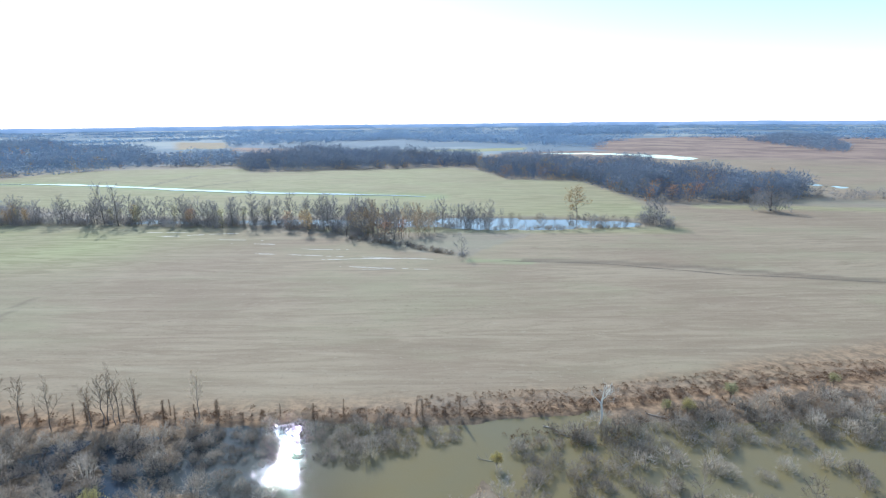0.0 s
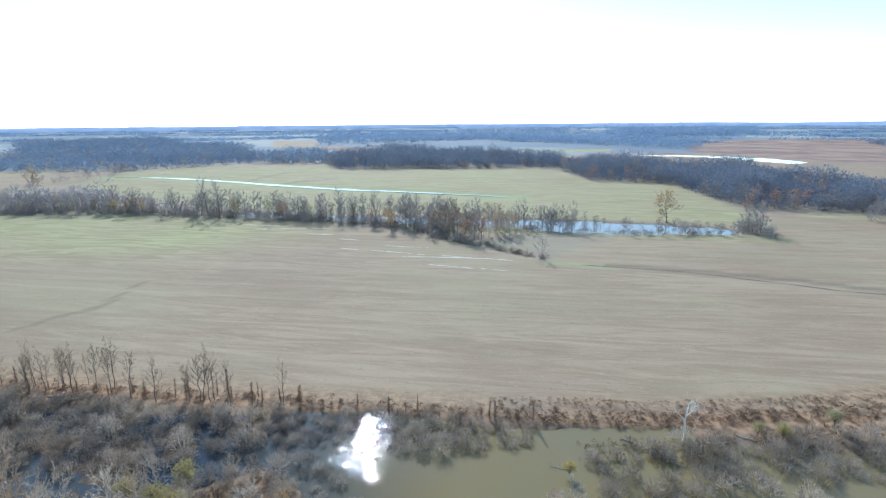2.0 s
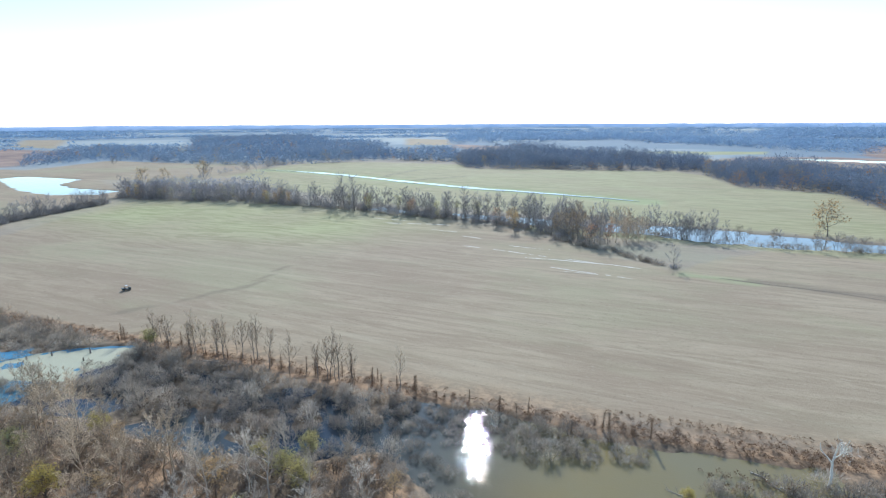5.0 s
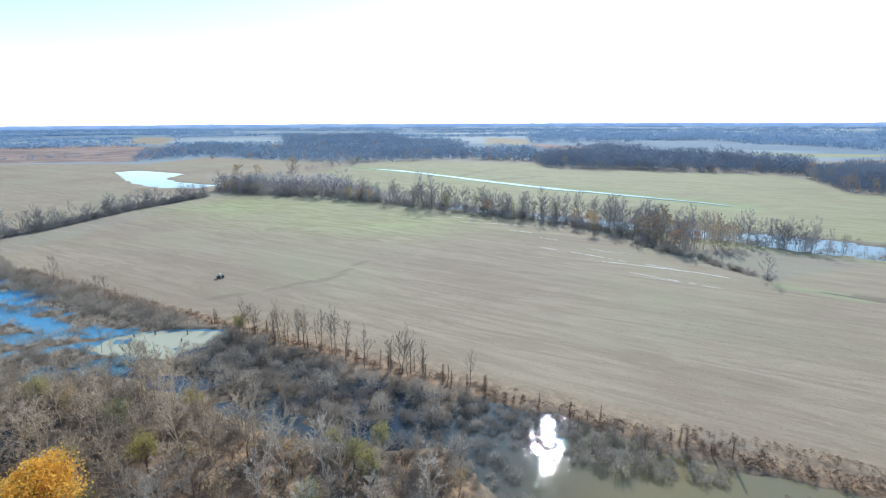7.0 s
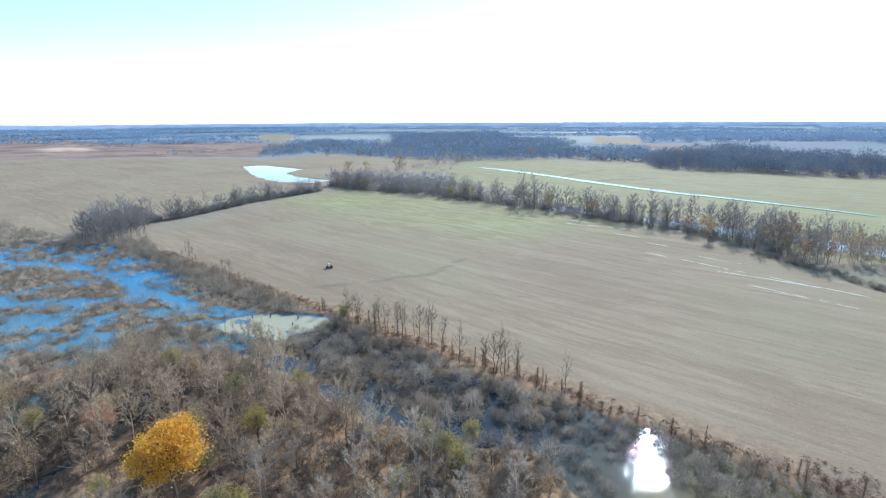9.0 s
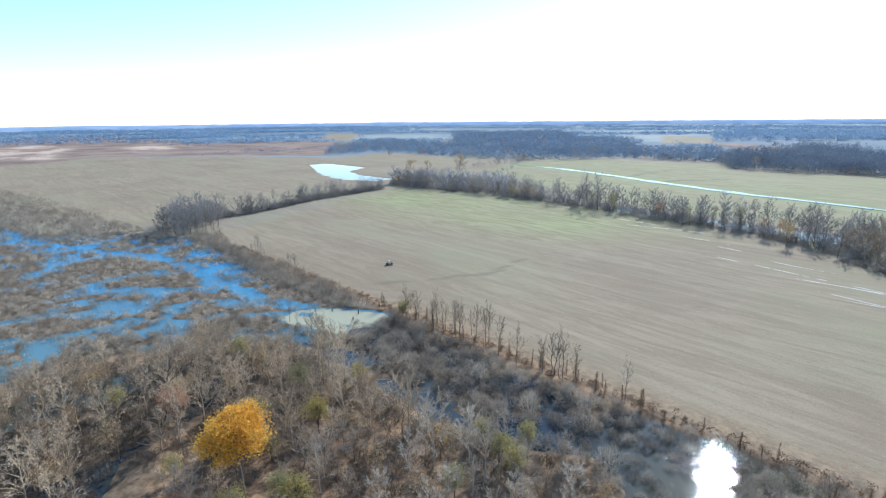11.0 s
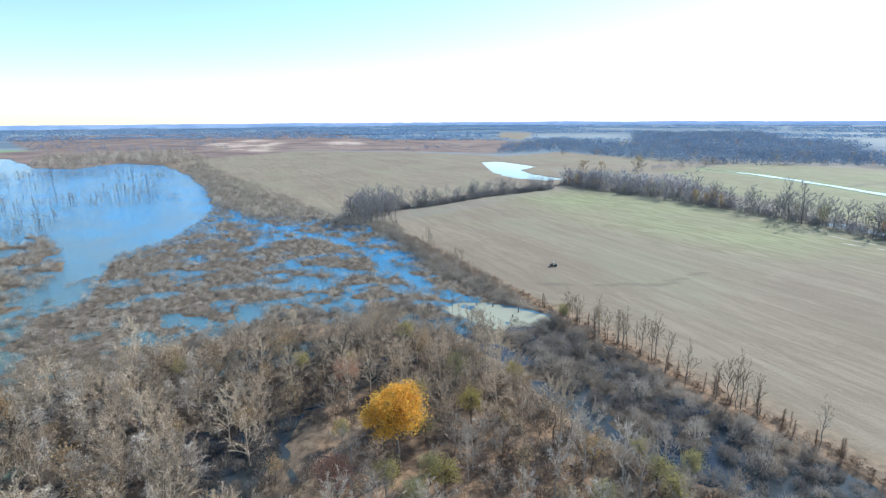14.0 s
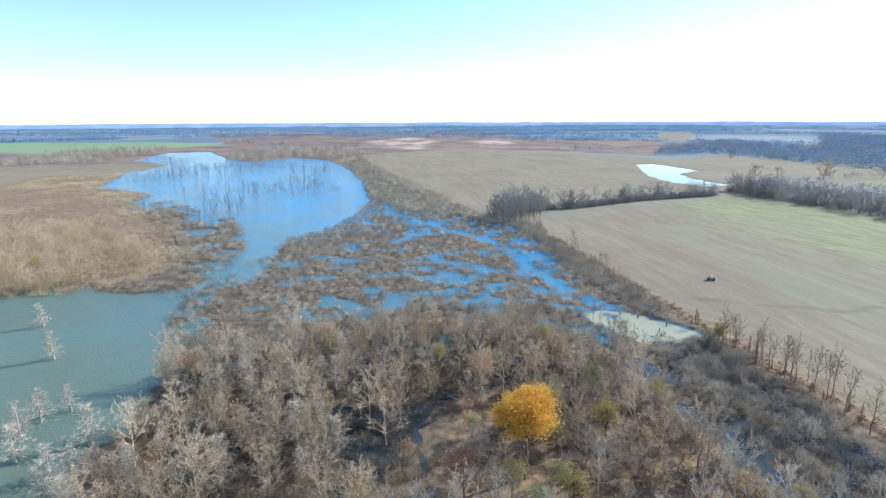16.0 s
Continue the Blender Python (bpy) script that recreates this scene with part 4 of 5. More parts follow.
MID_LOW = [shrub(430 + i, 4.5, 3.0, GREY_TWIG, "grey thicket under the tree line", "thickets of the tree line", stems=6, twigs=140, twig=0.14) for i in range(2)]
NORTH_EDGE = [(-420, 305), (-383, 299), (-325, 313), (-269, 318), (-191, 315), (-133, 305), (-94, 304), (-65, 292), (-48, 275)]
x, y = band(NORTH_EDGE, 22, 5.6, 71)
plant(MID, x, y, 72, 0.65, 1.15, most=60, rest=GREY_MIX, rest_label="bare trees at the western end of the tree line")
x, y = band(NORTH_EDGE, 14, 13.0, 73)
plant(MID_LEAF, x, y, 74, 0.8, 1.1)
x, y = band(NORTH_EDGE, 20, 4.3, 75)
plant(MID_LOW, x, y, 76, 0.7, 1.3, most=18, rest=GREY_MIX, rest_label="grey thicket under the tree line")
x, y = band([(-52, 280), (-25, 262), (0, 285)], 24, 6, 77)
plant(MID, x, y, 78, 0.7, 1.1, most=8, rest=TWIG_MIX, rest_label="bare trees beside the slough")
x, y = band([(-50, 273), (-23, 256), (8, 233)], 5, 1.8, 79)
plant(MID_LOW, x, y, 80, 0.3, 0.62, most=8, rest=BRUSH_MIX, rest_label="low grey brush along the slough")
x, y = band([(-60, 314), (0, 300), (50, 290), (120, 296)], 6, 3.6, 81)
plant(MID_LOW, x, y, 82, 0.45, 0.8, most=6, rest=BRUSH_MIX, rest_label="low grey brush along the slough")
x, y = band([(-60, 338), (12, 337), (60, 331), (118, 316)], 5, 6, 83)
plant(MID_LOW, x, y, 84, 0.45, 0.9, most=6, rest=BRUSH_MIX, rest_label="low grey brush along the slough")
x, y = band([(-75, 312), (0, 300), (34, 296)], 14, 4.6, 85)
plant(MID, x, y, 86, 0.55, 1.05, most=10, rest=GREY_MIX, rest_label="bare trees beside the slough")
x, y = band([(-20, 300), (25, 295), (52, 290), (118, 296)], 5, 3.8, 94)
plant(MID, x, y, 95, 0.3, 0.6, most=8, rest=GREY_MIX, rest_label="small bare trees along the slough")
plant([MID[2]], [-195, -207], [316, 322], 87, 1.3, 1.42)
plant([MID[1]], [8], [234], 88, 0.7, 0.7)
plant([MID_LEAF[0]], [-74], [287], 89, 1.2, 1.2)
oak_wood = skeleton(random.Random(440), 9, 6, limbs=14, subs=2, twigs=2, low=0.15, stout=0.035, el=(0.1, 1.0))[0]
OAK = [tree_thing("bare_tree", "broad low bare oak at the field's edge", "tree", "field oaks", (("trunk", oak_wood, BARK, ""), ("crown", shrub_buf(442, 9.5, 8.0, 8, 1300, 0.16, (0.08, 0.18)), GREY_TWIG, "")))]
plant([leafy_tree(441, 14, 5.5, TAN_LEAF, 7, 0.5, "broad oak with withered tan leaves by the slough", "field oaks", puff=0.9, limbs=13, subs=6, twigs=8, twig=0.1, low=0.2, el=(0.2, 1.1))], [83], [330], 90, 1.25, 1.25)
plant(OAK, [213], [346], 93, 1.75, 1.75)
x, y = scatter([(112, 300), (128, 290), (134, 320), (122, 335)], 6, 91)
plant(MID_LOW, x, y, 92, 0.8, 1.5)
plant(MID, [118, 121, 124, 122.5, 126, 119], [303, 300, 302, 308, 307, 309], 96, 0.8, 1.05)

# hedge that runs back from the field corner between the far fields
x, y = band([(-440, 352), (-463, 440), (-488, 500), (-497, 600)], 12, 9, 97)
stuff("hedge_brush", WOOD, x, y, MID_HAZE_TWIG, 98, 0.25, 0.7, "grey-brown hedge between far fields", "shrubs", wide=(1.0, 1.5))
plant([leafy_tree(445, 12, 5.0, TAN_LEAF, 3, 0.6, "broad round tree with withered tan leaves in a hedge", "hedge trees", puff=0.9, limbs=13, subs=6, twigs=8, twig=0.12, low=0.15, el=(0.15, 1.1))], [-470, -466, -455], [400, 446, 362], 99, 1.0, 1.3)
plant([bare_tree(446, 11, 5.0, "broad round bare tree in a far hedge", "hedge trees", mats=(BARK, GREY_TWIG), limbs=14, subs=7, twigs=12, twig=0.16, low=0.12, stout=0.012, el=(0.1, 1.2))], [-477, -492, -497, -490, -737], [524, 585, 606, 476, 544], 100, 0.9, 1.3)

# ---------------------------------------------------------------- row of trees along the western field edge
WEST_ROW = [(-336, 100), (-346, 118), (-350, 152), (-374, 207), (-390, 285)]
x, y = band(WEST_ROW, 6, 3.4, 101)
plant(MID, x, y, 102, 0.55, 0.9, most=30, rest=GREY_MIX, rest_label="bare trees of the field-edge row")
x, y = band(WEST_ROW, 6, 2.7, 103)
plant(MID_LOW, x, y, 104, 0.7, 1.5, most=10, rest=GREY_MIX, rest_label="grey hedge thicket along the field edge")
x, y = scatter([(-350, 92), (-330, 76), (-294, 82), (-312, 106), (-345, 118)], 4.6, 105)
plant(MID, x, y, 106, 0.7, 1.2, most=15, rest=GREY_MIX, rest_label="clump of tall bare trees at the field corner")

# ---------------------------------------------------------------- brown thickets and the lake
BUSH = [shrub_buf(500 + i, 2.5, 1.9, 3, 150, 0.085, (0.14, 0.30)) for i in range(5)]
x, y = scatter(MARSH, 2.7, 111, lambda x, y: lumps(x, y) > 0.385)
stuff("marsh_brush", BUSH, x, y, MARSH_BRUSH, 112, 0.45, 1.05, "low brown-grey buttonbush thickets on marsh hummocks", "shrubs", zs=np.maximum(height(x, y), WATER_Z - 0.15))
x, y = scatter([(-425, 2), (-372, 24), (-345, 66), (-303, 92), (-350, 74), (-416, 50), (-538, 26), (-747, -1), (-850, -40), (-668, -13), (-544, 0)], 7, 113)
stuff("shore_brush", BUSH, x, y, MARSH_BRUSH, 114, 0.9, 1.8, "brown brush along the lake shore", "shrubs")
x, y = scatter([(-775, -28), (-640, -8), (-505, 0), (-361, 8), (-333, 40), (-338, 74), (-403, 62), (-496, 49), (-639, 24), (-883, -2)], 6.5, 193)
stuff("shore_thicket", [far_tree_buf(350 + i, 4.6, 5.0, 100, 0.22, 0.22, 0.05) for i in range(4)], x, y, MARSH_BRUSH, 194, 0.5, 1.2, "brown scrub thicket between lake and stubble", "shrubs", tone=(0.0, 0.5), lump=25)
x, y = scatter([(-303, 86), (-262, 82), (-200, 83), (-157, 86), (-140, 94), (-157, 96), (-200, 96), (-265, 95), (-300, 100)], 3.0, 115)
stuff("margin_brush", BUSH, x, y, MARSH_BRUSH, 116, 0.9, 1.7, "dense grey brush between marsh and stubble", "shrubs", tone=(0.0, 0.6))
BROWN_WOOD = [(-200, -143), (-206, -106), (-226, -81), (-250, -81), (-283, -99), (-332, -118), (-417, -174), (-480, -186), (-533, -246), (-680, -275), (-620, -340), (-480, -320), (-330, -260)]
TALL_THICKET = [(-198, -150), (-208, -108), (-232, -92), (-262, -104), (-300, -126), (-335, -165), (-345, -270), (-260, -220)]
x, y = scatter(TALL_THICKET, 4.6, 117)
stuff("brown_thicket", [shrub_buf(520 + i, 4.6, 3.4, 4, 190, 0.13, (0.10, 0.24)) for i in range(6)], x, y, BROWN_BRUSH, 118, 0.45, 1.5, "yellow-brown willow thicket beside the lake", "shrubs", lump=22)
x, y = scatter(BROWN_WOOD, 4.6, 207, lambda x, y: signed(x, y, TALL_THICKET) > -3)
stuff("brown_brush", [shrub_buf(526 + i, 2.0, 3.0, 0, 60, 0.24, (0.14, 0.34)) for i in range(4)], x, y, BROWN_BRUSH, 208, 0.4, 1.4, "low brown brush behind the lake's willow thicket", "shrubs", lump=30)
x, y = scatter([(-206, -90), (-246, -78), (-283, -96), (-332, -115), (-417, -170), (-440, -150), (-345, -82), (-300, -66), (-250, -56), (-215, -62)], 3.2, 119, lambda x, y: (value_noise(x, y, 13, 7, 2) > 0.44) & (signed(x, y, LANE) > 1))
stuff("island_brush", BUSH, x, y, MARSH_BRUSH, 120, 0.6, 1.3, "brown brush islets standing in the lake", "shrubs")
x, y = scatter(TALL_THICKET, 7.5, 181)
stuff("thicket_trees", [far_tree_buf(530 + i, 8.5, 3.4, 150, 0.10, 0.15, 0.15) for i in range(4)], x, y, BROWN_BRUSH, 182, 0.75, 1.3, "yellow-brown bare trees above the willow thicket", "trees", lump=26)
x, y = band([(-212, -143), (-208, -106), (-226, -84), (-250, -84), (-283, -102), (-332, -121), (-417, -177), (-480, -189), (-533, -249)][::-1], 9, 2.9, 201)
stuff("shore_brush", BUSH, x, y, BROWN_BRUSH, 202, 0.5, 1.3, "low brown brush along the thicket's shore", "shrubs")
for k, poly in enumerate(([(-216, -94), (-206, -62), (-186, -52), (-176, -58), (-194, -74), (-204, -94)], [(-250, -82), (-228, -62), (-214, -68), (-224, -84)], [(-262, -70), (-240, -52), (-226, -56), (-246, -74)], [(-300, -98), (-270, -74), (-262, -82), (-288, -104)])):
    x, y = scatter(poly, 2.5, 183 + k, lambda x, y: (value_noise(x, y, 7, 71, 2) > 0.40) & (signed(x, y, LANE) > 1))
    stuff("islet_brush", BUSH, x, y, MARSH_BRUSH, 187 + k, 0.6, 1.2, "brown brush islet between lagoon and lake", "shrubs", zs=np.full(len(x), WATER_Z - 0.2))
x, y = scatter([(-886, -212), (-1097, -240), (-1155, -46), (-918, 10), (-842, -47), (-919, -108), (-837, -156)], 9, 121)
stuff("far_shore_woods", WOOD_LIGHT, x, y, MARSH_BRUSH, 122, 0.6, 1.0, "brown brush on the lake's far shore", "woods")
x, y = scatter([(-803, -500), (-848, -372), (-1100, -380), (-1288, -430), (-1150, -560)], 12, 123)
stuff("far_shore_woods", WOOD_LIGHT, x, y, MARSH_BRUSH, 124, 0.6, 1.0, "yellow-brown woods beyond the lake", "woods")
SNAG = []
for i in range(3):
    b, rg = Buf(), random.Random(540 + i)
    b.tube([Vector((0, 0, -1)), Vector((0, 0, 5)), Vector((0.1, 0, 9))], [0.3, 0.16, 0.04], 4)
    for j in range(34):
        b.blade(Vector((0, 0, 2.5 + 6 * rg.random())), direction(rg.random() * 6.28, rg.gauss(0.4, 0.3)) * (1.2 + 2.2 * rg.random()), 0.26, rg)
    SNAG.append(b)
SNAG += [far_tree_buf(550 + i, 8, 3.6, 46, 0.24, 0.14, 0.1) for i in range(4)]
x, y = scatter([(-500, -200), (-640, -262), (-820, -262), (-905, -335), (-1090, -350), (-870, -200), (-820, -150), (-890, -105), (-830, -60), (-660, -25), (-470, -20), (-420, -90), (-330, -80), (-340, -112), (-420, -165)],
               9.0, 125, lambda x, y: value_noise(x, y, 55, 17) > 0.52)
stuff("lake_snags", SNAG, x, y, LAKE_SNAG, 126, 0.35, 0.95, "grey dead cypress trunks standing in the lake", "dead trees", zs=np.full(len(x), WATER_Z - 0.3))

# ---------------------------------------------------------------- swamp and near woods
DARK_SHRUB = [shrub(600 + i, 3.4, 2.7, BRUSH, "dense grey bare shrub standing in swamp water", "swamp shrubs", stems=10, twigs=360, twig=0.075) for i in range(4)]
x, y = scatter([(-130, 95), (-124, 74), (-100, 70), (-78, 71), (-60, 76), (-46, 84), (-44, 96)], 3.1, 131)
plant(DARK_SHRUB, x, y, 132, 0.6, 1.2, most=55, rest=BRUSH_MIX, rest_label="dense grey bare swamp shrubs")
x, y = scatter([(-50, 97), (-44, 84), (-20, 86), (4, 91), (3, 98), (-20, 99)], 3.0, 133, lambda x, y: value_noise(x, y, 8, 13) > 0.30)
plant(DARK_SHRUB, x, y, 134, 0.45, 0.95, most=28, rest=BRUSH_MIX, rest_label="grey bare shrubs standing in the pool")
x, y = scatter([(-50, 98), (-47, 83), (-30, 82), (-12, 85), (-8, 98)], 3.2, 171)
plant(DARK_SHRUB, x, y, 172, 0.25, 0.6, most=12, rest=BRUSH_MIX, rest_label="small bare shrubs standing in the pool")
x, y = scatter([(14, 94), (12, 74), (30, 62), (90, 60), (140, 80), (135, 108), (84, 108), (40, 101)], 3.6, 135, lambda x, y: (signed(x, y, POOL_EAST) > -1.0) | (value_noise(x, y, 9, 3) > 0.62))
plant(DARK_SHRUB, x, y, 136, 0.6, 1.2, most=40, rest=BRUSH_MIX, rest_label="dense grey bare swamp shrubs")
x, y = scatter([(-165, 60), (-170, 20), (-150, -30), (-130, -44), (-118, -20), (-128, 30), (-122, 60)], 4.2, 137)
plant(DARK_SHRUB, x, y, 138, 0.55, 0.95, most=14, rest=BRUSH_MIX, rest_label="dense grey bare swamp shrubs")

x, y = scatter([(-140, 50), (-112, 56), (-70, 59), (-45, 64), (-34, 72), (-47, 78), (-62, 69), (-80, 63.5), (-112, 61.5), (-138, 61)], 3.0, 147)
plant(DARK_SHRUB, x, y, 148, 0.4, 0.8, most=12, rest=BRUSH_MIX, rest_label="brown brush along the creek bank")
# every other tree takes pale bark, painting its trunk as if sunlit
NEAR = [bare_tree(700 + i, tall, wide, "bare grey-brown hardwood tree in wet woods", "trees of the near woods", mats=((BARK, PALE_BARK, BARK, PALE_BARK, BARK, PALE_BARK)[i], (TWIG, ASH_TWIG, TAN_TWIG, ASH_TWIG, BRUSH, PALE_TWIG)[i]), limbs=13, subs=7, twigs=14, twig=0.055, low=lw, stout=0.012, el=(0.3, 1.25))
        for i, (tall, wide, lw) in enumerate(((10, 3.6, 0.2), (12, 4.2, 0.25), (9, 3.8, 0.15), (13, 4.4, 0.3), (8, 3.6, 0.15), (11, 3.4, 0.25)))]
x, y = scatter([(-62, 66), (-40, 60), (-24, 64), (-26, 76), (-40, 86), (-54, 78)], 3.7, 230)
plant(DARK_SHRUB, x, y, 231, 0.4, 0.85, most=14, rest=BRUSH_MIX, rest_label="grey bare shrubs leaning over the creek")
NEAR_WOOD = [(-150, 10), (-136, 50), (-112, 60), (-70, 63), (-50, 70), (-38, 70), (-24, 58), (-6, 46), (-24, 20), (-36, -10), (-46, -38), (-78, -50), (-104, -48), (-128, -50), (-142, -22)]
GOLD = [(-95, 35), (-90, 18), (-72, 21), (-72, 29), (-119, 27), (-131, -11), (-55, 63), (-54, 51), (-54, 70), (-128, 45), (-68, 30), (-96, 60), (-62, 66), (-84, 33), (-66, 24), (-50, 62),
        (-122, 16), (-228, -133), (-124.5, 95), (-102, 48), (-86, 44)]
RUSTY = [(-73, 13.3), (-109, 24)]
clear = lambda x, y: np.min([np.hypot(x - a, y - b) for a, b in GOLD + RUSTY], 0) > 2.6


def clear_all(x, y):
    return clear(x, y) & clear_of_glade(x, y)


clear_of_glade = lambda x, y: (np.hypot(x + 77, y - 25) > 5) & (np.hypot(x + 108, y - 22) > 5.5) & (np.hypot(x + 93, y - 12) > 7) & (np.hypot(x + 72, y - 10) > 4) & (np.hypot(x, y) > 38) & (along(x, y, DARK_SLOUGH) > 0.8)
x, y = scatter(NEAR_WOOD, 5.1, 141, lambda x, y: clear_all(x, y) & (value_noise(x, y, 16, 45) > 0.33))
plant(NEAR, x, y, 142, 0.55, 1.1, most=120, rest=TWIG_MIX, rest_label="bare grey-brown hardwood trees in wet woods")
x, y = scatter(WET_WOOD, 3.6, 232)
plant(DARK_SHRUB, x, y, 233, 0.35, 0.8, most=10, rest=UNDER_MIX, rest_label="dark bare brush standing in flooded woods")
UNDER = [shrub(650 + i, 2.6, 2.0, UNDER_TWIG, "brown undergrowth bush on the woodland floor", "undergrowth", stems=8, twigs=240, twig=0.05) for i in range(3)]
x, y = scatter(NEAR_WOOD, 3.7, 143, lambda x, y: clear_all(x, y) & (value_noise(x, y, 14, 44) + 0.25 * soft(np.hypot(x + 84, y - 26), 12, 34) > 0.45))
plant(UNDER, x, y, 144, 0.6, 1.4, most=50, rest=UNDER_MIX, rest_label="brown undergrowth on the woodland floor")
x, y = scatter([(4, 76), (-6, 52), (20, 45), (60, 50), (28, 66), (12, 74)], 6, 145)
plant(NEAR, x, y, 146, 0.5, 0.8)

EDGE = [bare_tree(720 + i, tall, wide, "slender bare tree at the stubble's edge", "trees along the field edge", limbs=12, subs=6, twigs=11, twig=0.045, low=0.3, el=(0.8, 1.25), stout=0.009)
        for i, (tall, wide) in enumerate(((11, 2.6), (10, 2.2), (12, 3.0)))]
plant(EDGE, [-123, -120, -115.6, -111, -108, -100, -96.4, -93.4, -70, -72, -67, -79, -62.5, -51, -86, -230, -222, -196, -186],
      [95, 97, 94, 95.7, 97, 96.5, 99, 101, 98.2, 97.5, 99, 96, 97.6, 99.5, 97, 94, 92, 92, 90], 151, 0.85, 1.2)
x, y = band([(-305, 97), (-265, 92), (-200, 92), (-160, 93)], 3, 5.0, 177)
plant(EDGE, x, y, 178, 0.25, 0.6)
x, y = band([(-152, 64), (-130, 68)], 4, 4.0, 203)
plant(EDGE, x, y, 204, 0.45, 0.75)
x, y = scatter([(-160, 60), (-154, 66), (-142, 67), (-130, 73), (-124, 66), (-136, 58)], 3.0, 205)
plant(DARK_SHRUB, x, y, 206, 0.4, 0.75, most=6, rest=BRUSH_MIX, rest_label="brown brush before the algae bay")
x, y = band([(-126, 94), (-92, 98)], 4, 3.2, 173)
plant(EDGE, x, y, 174, 0.7, 1.1)
x, y = band([(-73, 97), (-66, 98)], 2, 2.4, 175)
plant(EDGE, x, y, 176, 0.9, 1.15)
SPIKE = [sapling(730 + i, tall, "slim brown feathery sapling at the water's edge", "saplings along the field edge") for i, tall in enumerate((4.2, 3.4, 5.0))]
x, y = band([(-140, 95), (-104, 96.5), (-46, 98.5), (4, 98)], 3.0, 2.7, 152)
plant(SPIKE, x, y, 153, 0.4, 1.2, most=120, rest=WEED_MIX, rest_label="brown feathery saplings at the water's edge")
WEEDS = [shrub(740 + i, 1.3, 1.1, WEED, "red-brown dead weeds along the field margin", "field margin weeds", stems=10, twigs=130, twig=0.07) for i in range(2)]
x, y = band([(-20, 99), (4, 100.5), (34, 103.5), (60, 109), (84, 114), (135, 121)], 5, 5.0, 154)
plant(WEEDS, x, y, 155, 0.4, 0.8)
TUFT = [shrub_buf(745 + i, 0.9, 0.75, 0, 46, 0.09) for i in range(4)]
x, y = band([(-262, 93.5), (-200, 93.5), (-150, 95), (-104, 96.5), (-46, 98.5), (4, 99.5), (34, 102.5), (60, 108), (84, 113), (140, 119)], 4.5, 1.25, 158)
stuff("margin_weeds", TUFT, x, y, WEED_MIX, 159, 0.5, 1.5, "red-brown dead weeds in a strip along the stubble", "weeds")
x, y = band([(-6, 99), (34, 102), (60, 107.5), (84, 112.5), (140, 118)], 10, 1.1, 240)
stuff("margin_sedge", TUFT, x, y, WEED_MIX, 241, 0.3, 0.95, "brown dead sedge in a wide belt below the stubble", "weeds")
x, y = scatter([(10, 95), (16, 88), (34, 90), (40, 100), (60, 106), (100, 112), (135, 118), (135, 106), (84, 104), (44, 97), (30, 96)], 1.9, 156)
stuff("marsh_weeds", TUFT, x, y, WEED_MIX, 157, 0.7, 1.7, "matted brown sedge between pool and stubble", "weeds", zs=np.maximum(height(x, y), WATER_Z))
x, y = scatter([(30, 76), (40, 58), (90, 56), (120, 76), (100, 80), (60, 76)], 6.5, 149)
plant(NEAR, x, y, 150, 0.4, 0.7)

SILVER = [cypress(750 + i, tall, wide, "pale silvery bare cypress with level branches", "bald cypresses") for i, (tall, wide) in enumerate(((8.5, 4.2), (7.5, 4.4), (9.5, 4.2)))]
plant(SILVER, [-169, -143, -83, -78, -123, -118, -112, -88, -125, -90],
      [-100, -84, -55, -50, -49, -30, -18, -20, -8, -8], 161, 0.8, 1.1)
x, y = scatter([(-132, -46), (-104, -44), (-84, -46), (-70, -34), (-86, -6), (-118, 4), (-140, -12), (-142, -34)], 8.5, 166)
plant(SILVER, x, y, 167, 0.6, 1.0)
SILVER_BUSH = [shrub(770 + i, 4.6, 2.7, PALE_TWIG, "pale silvery bare bush among the swamp shrubs", "silvery bushes", stems=12, twigs=420, twig=0.06) for i in range(2)]
plant(SILVER_BUSH, [-74, -63, -43, -52, -65, -42, 14, 47, 74, 60, 82, -14, -80, -34], [76, 82, 87, 85, 85, 78, 90, 83, 96, 83, 93, 88, 84, 92], 771, 0.7, 1.15)
plant(SILVER, [-132, -94, -84, -84, -105, -93, -84, -114, -100, -110, -96, -103, -90, -76, -128], [-33, -16, -42, -51, -71, -25, -32, -66, -56, -70, -67, -49, -58, -48, -24], 772, 0.85, 1.15)
ORANGE_TREE = domed_tree(760, 17.8, 4.7, 0.38, ORANGE, 62, 230, 0.25, "broad tree in full orange autumn leaf", "autumn trees")
plant([ORANGE_TREE], [-77], [25], 162, 1.0, 1.0)
RUST_TREE = domed_tree(761, 9.5, 3.6, 0.2, RUST, 50, 70, 0.2, "small tree with thin rust-red leaves", "autumn trees")
plant([RUST_TREE], [p[0] for p in RUSTY], [p[1] for p in RUSTY], 163, 0.95, 1.05)
THIN_RUST = leafy_tree(765, 11, 3.2, RUST, 4, 0.4, "bare-looking tree with a few rust-brown leaves", "autumn trees", puff=0.8, twigs=6, twig=0.09, low=0.15)
plant([THIN_RUST], [-30, -22, -150, -88], [266, 272, 312, 300], 174, 0.9, 1.1)
plant([THIN_RUST], [168, 190, 176, 225, 150], [392, 400, 440, 385, 600], 168, 1.0, 1.3)
YELLOW_TREE = domed_tree(762, 8.0, 2.9, 0.15, YELLOW, 44, 52, 0.20, "small tree with yellow-green leaves", "autumn trees")
plant([YELLOW_TREE], [p[0] for p in GOLD], [p[1] for p in GOLD], 164, 0.7, 1.1)
plant([YELLOW_TREE], [9, 50, 46, 62, 88, -15], [84, 100, 101, 106, 111, 60], 165, 0.4, 0.62)
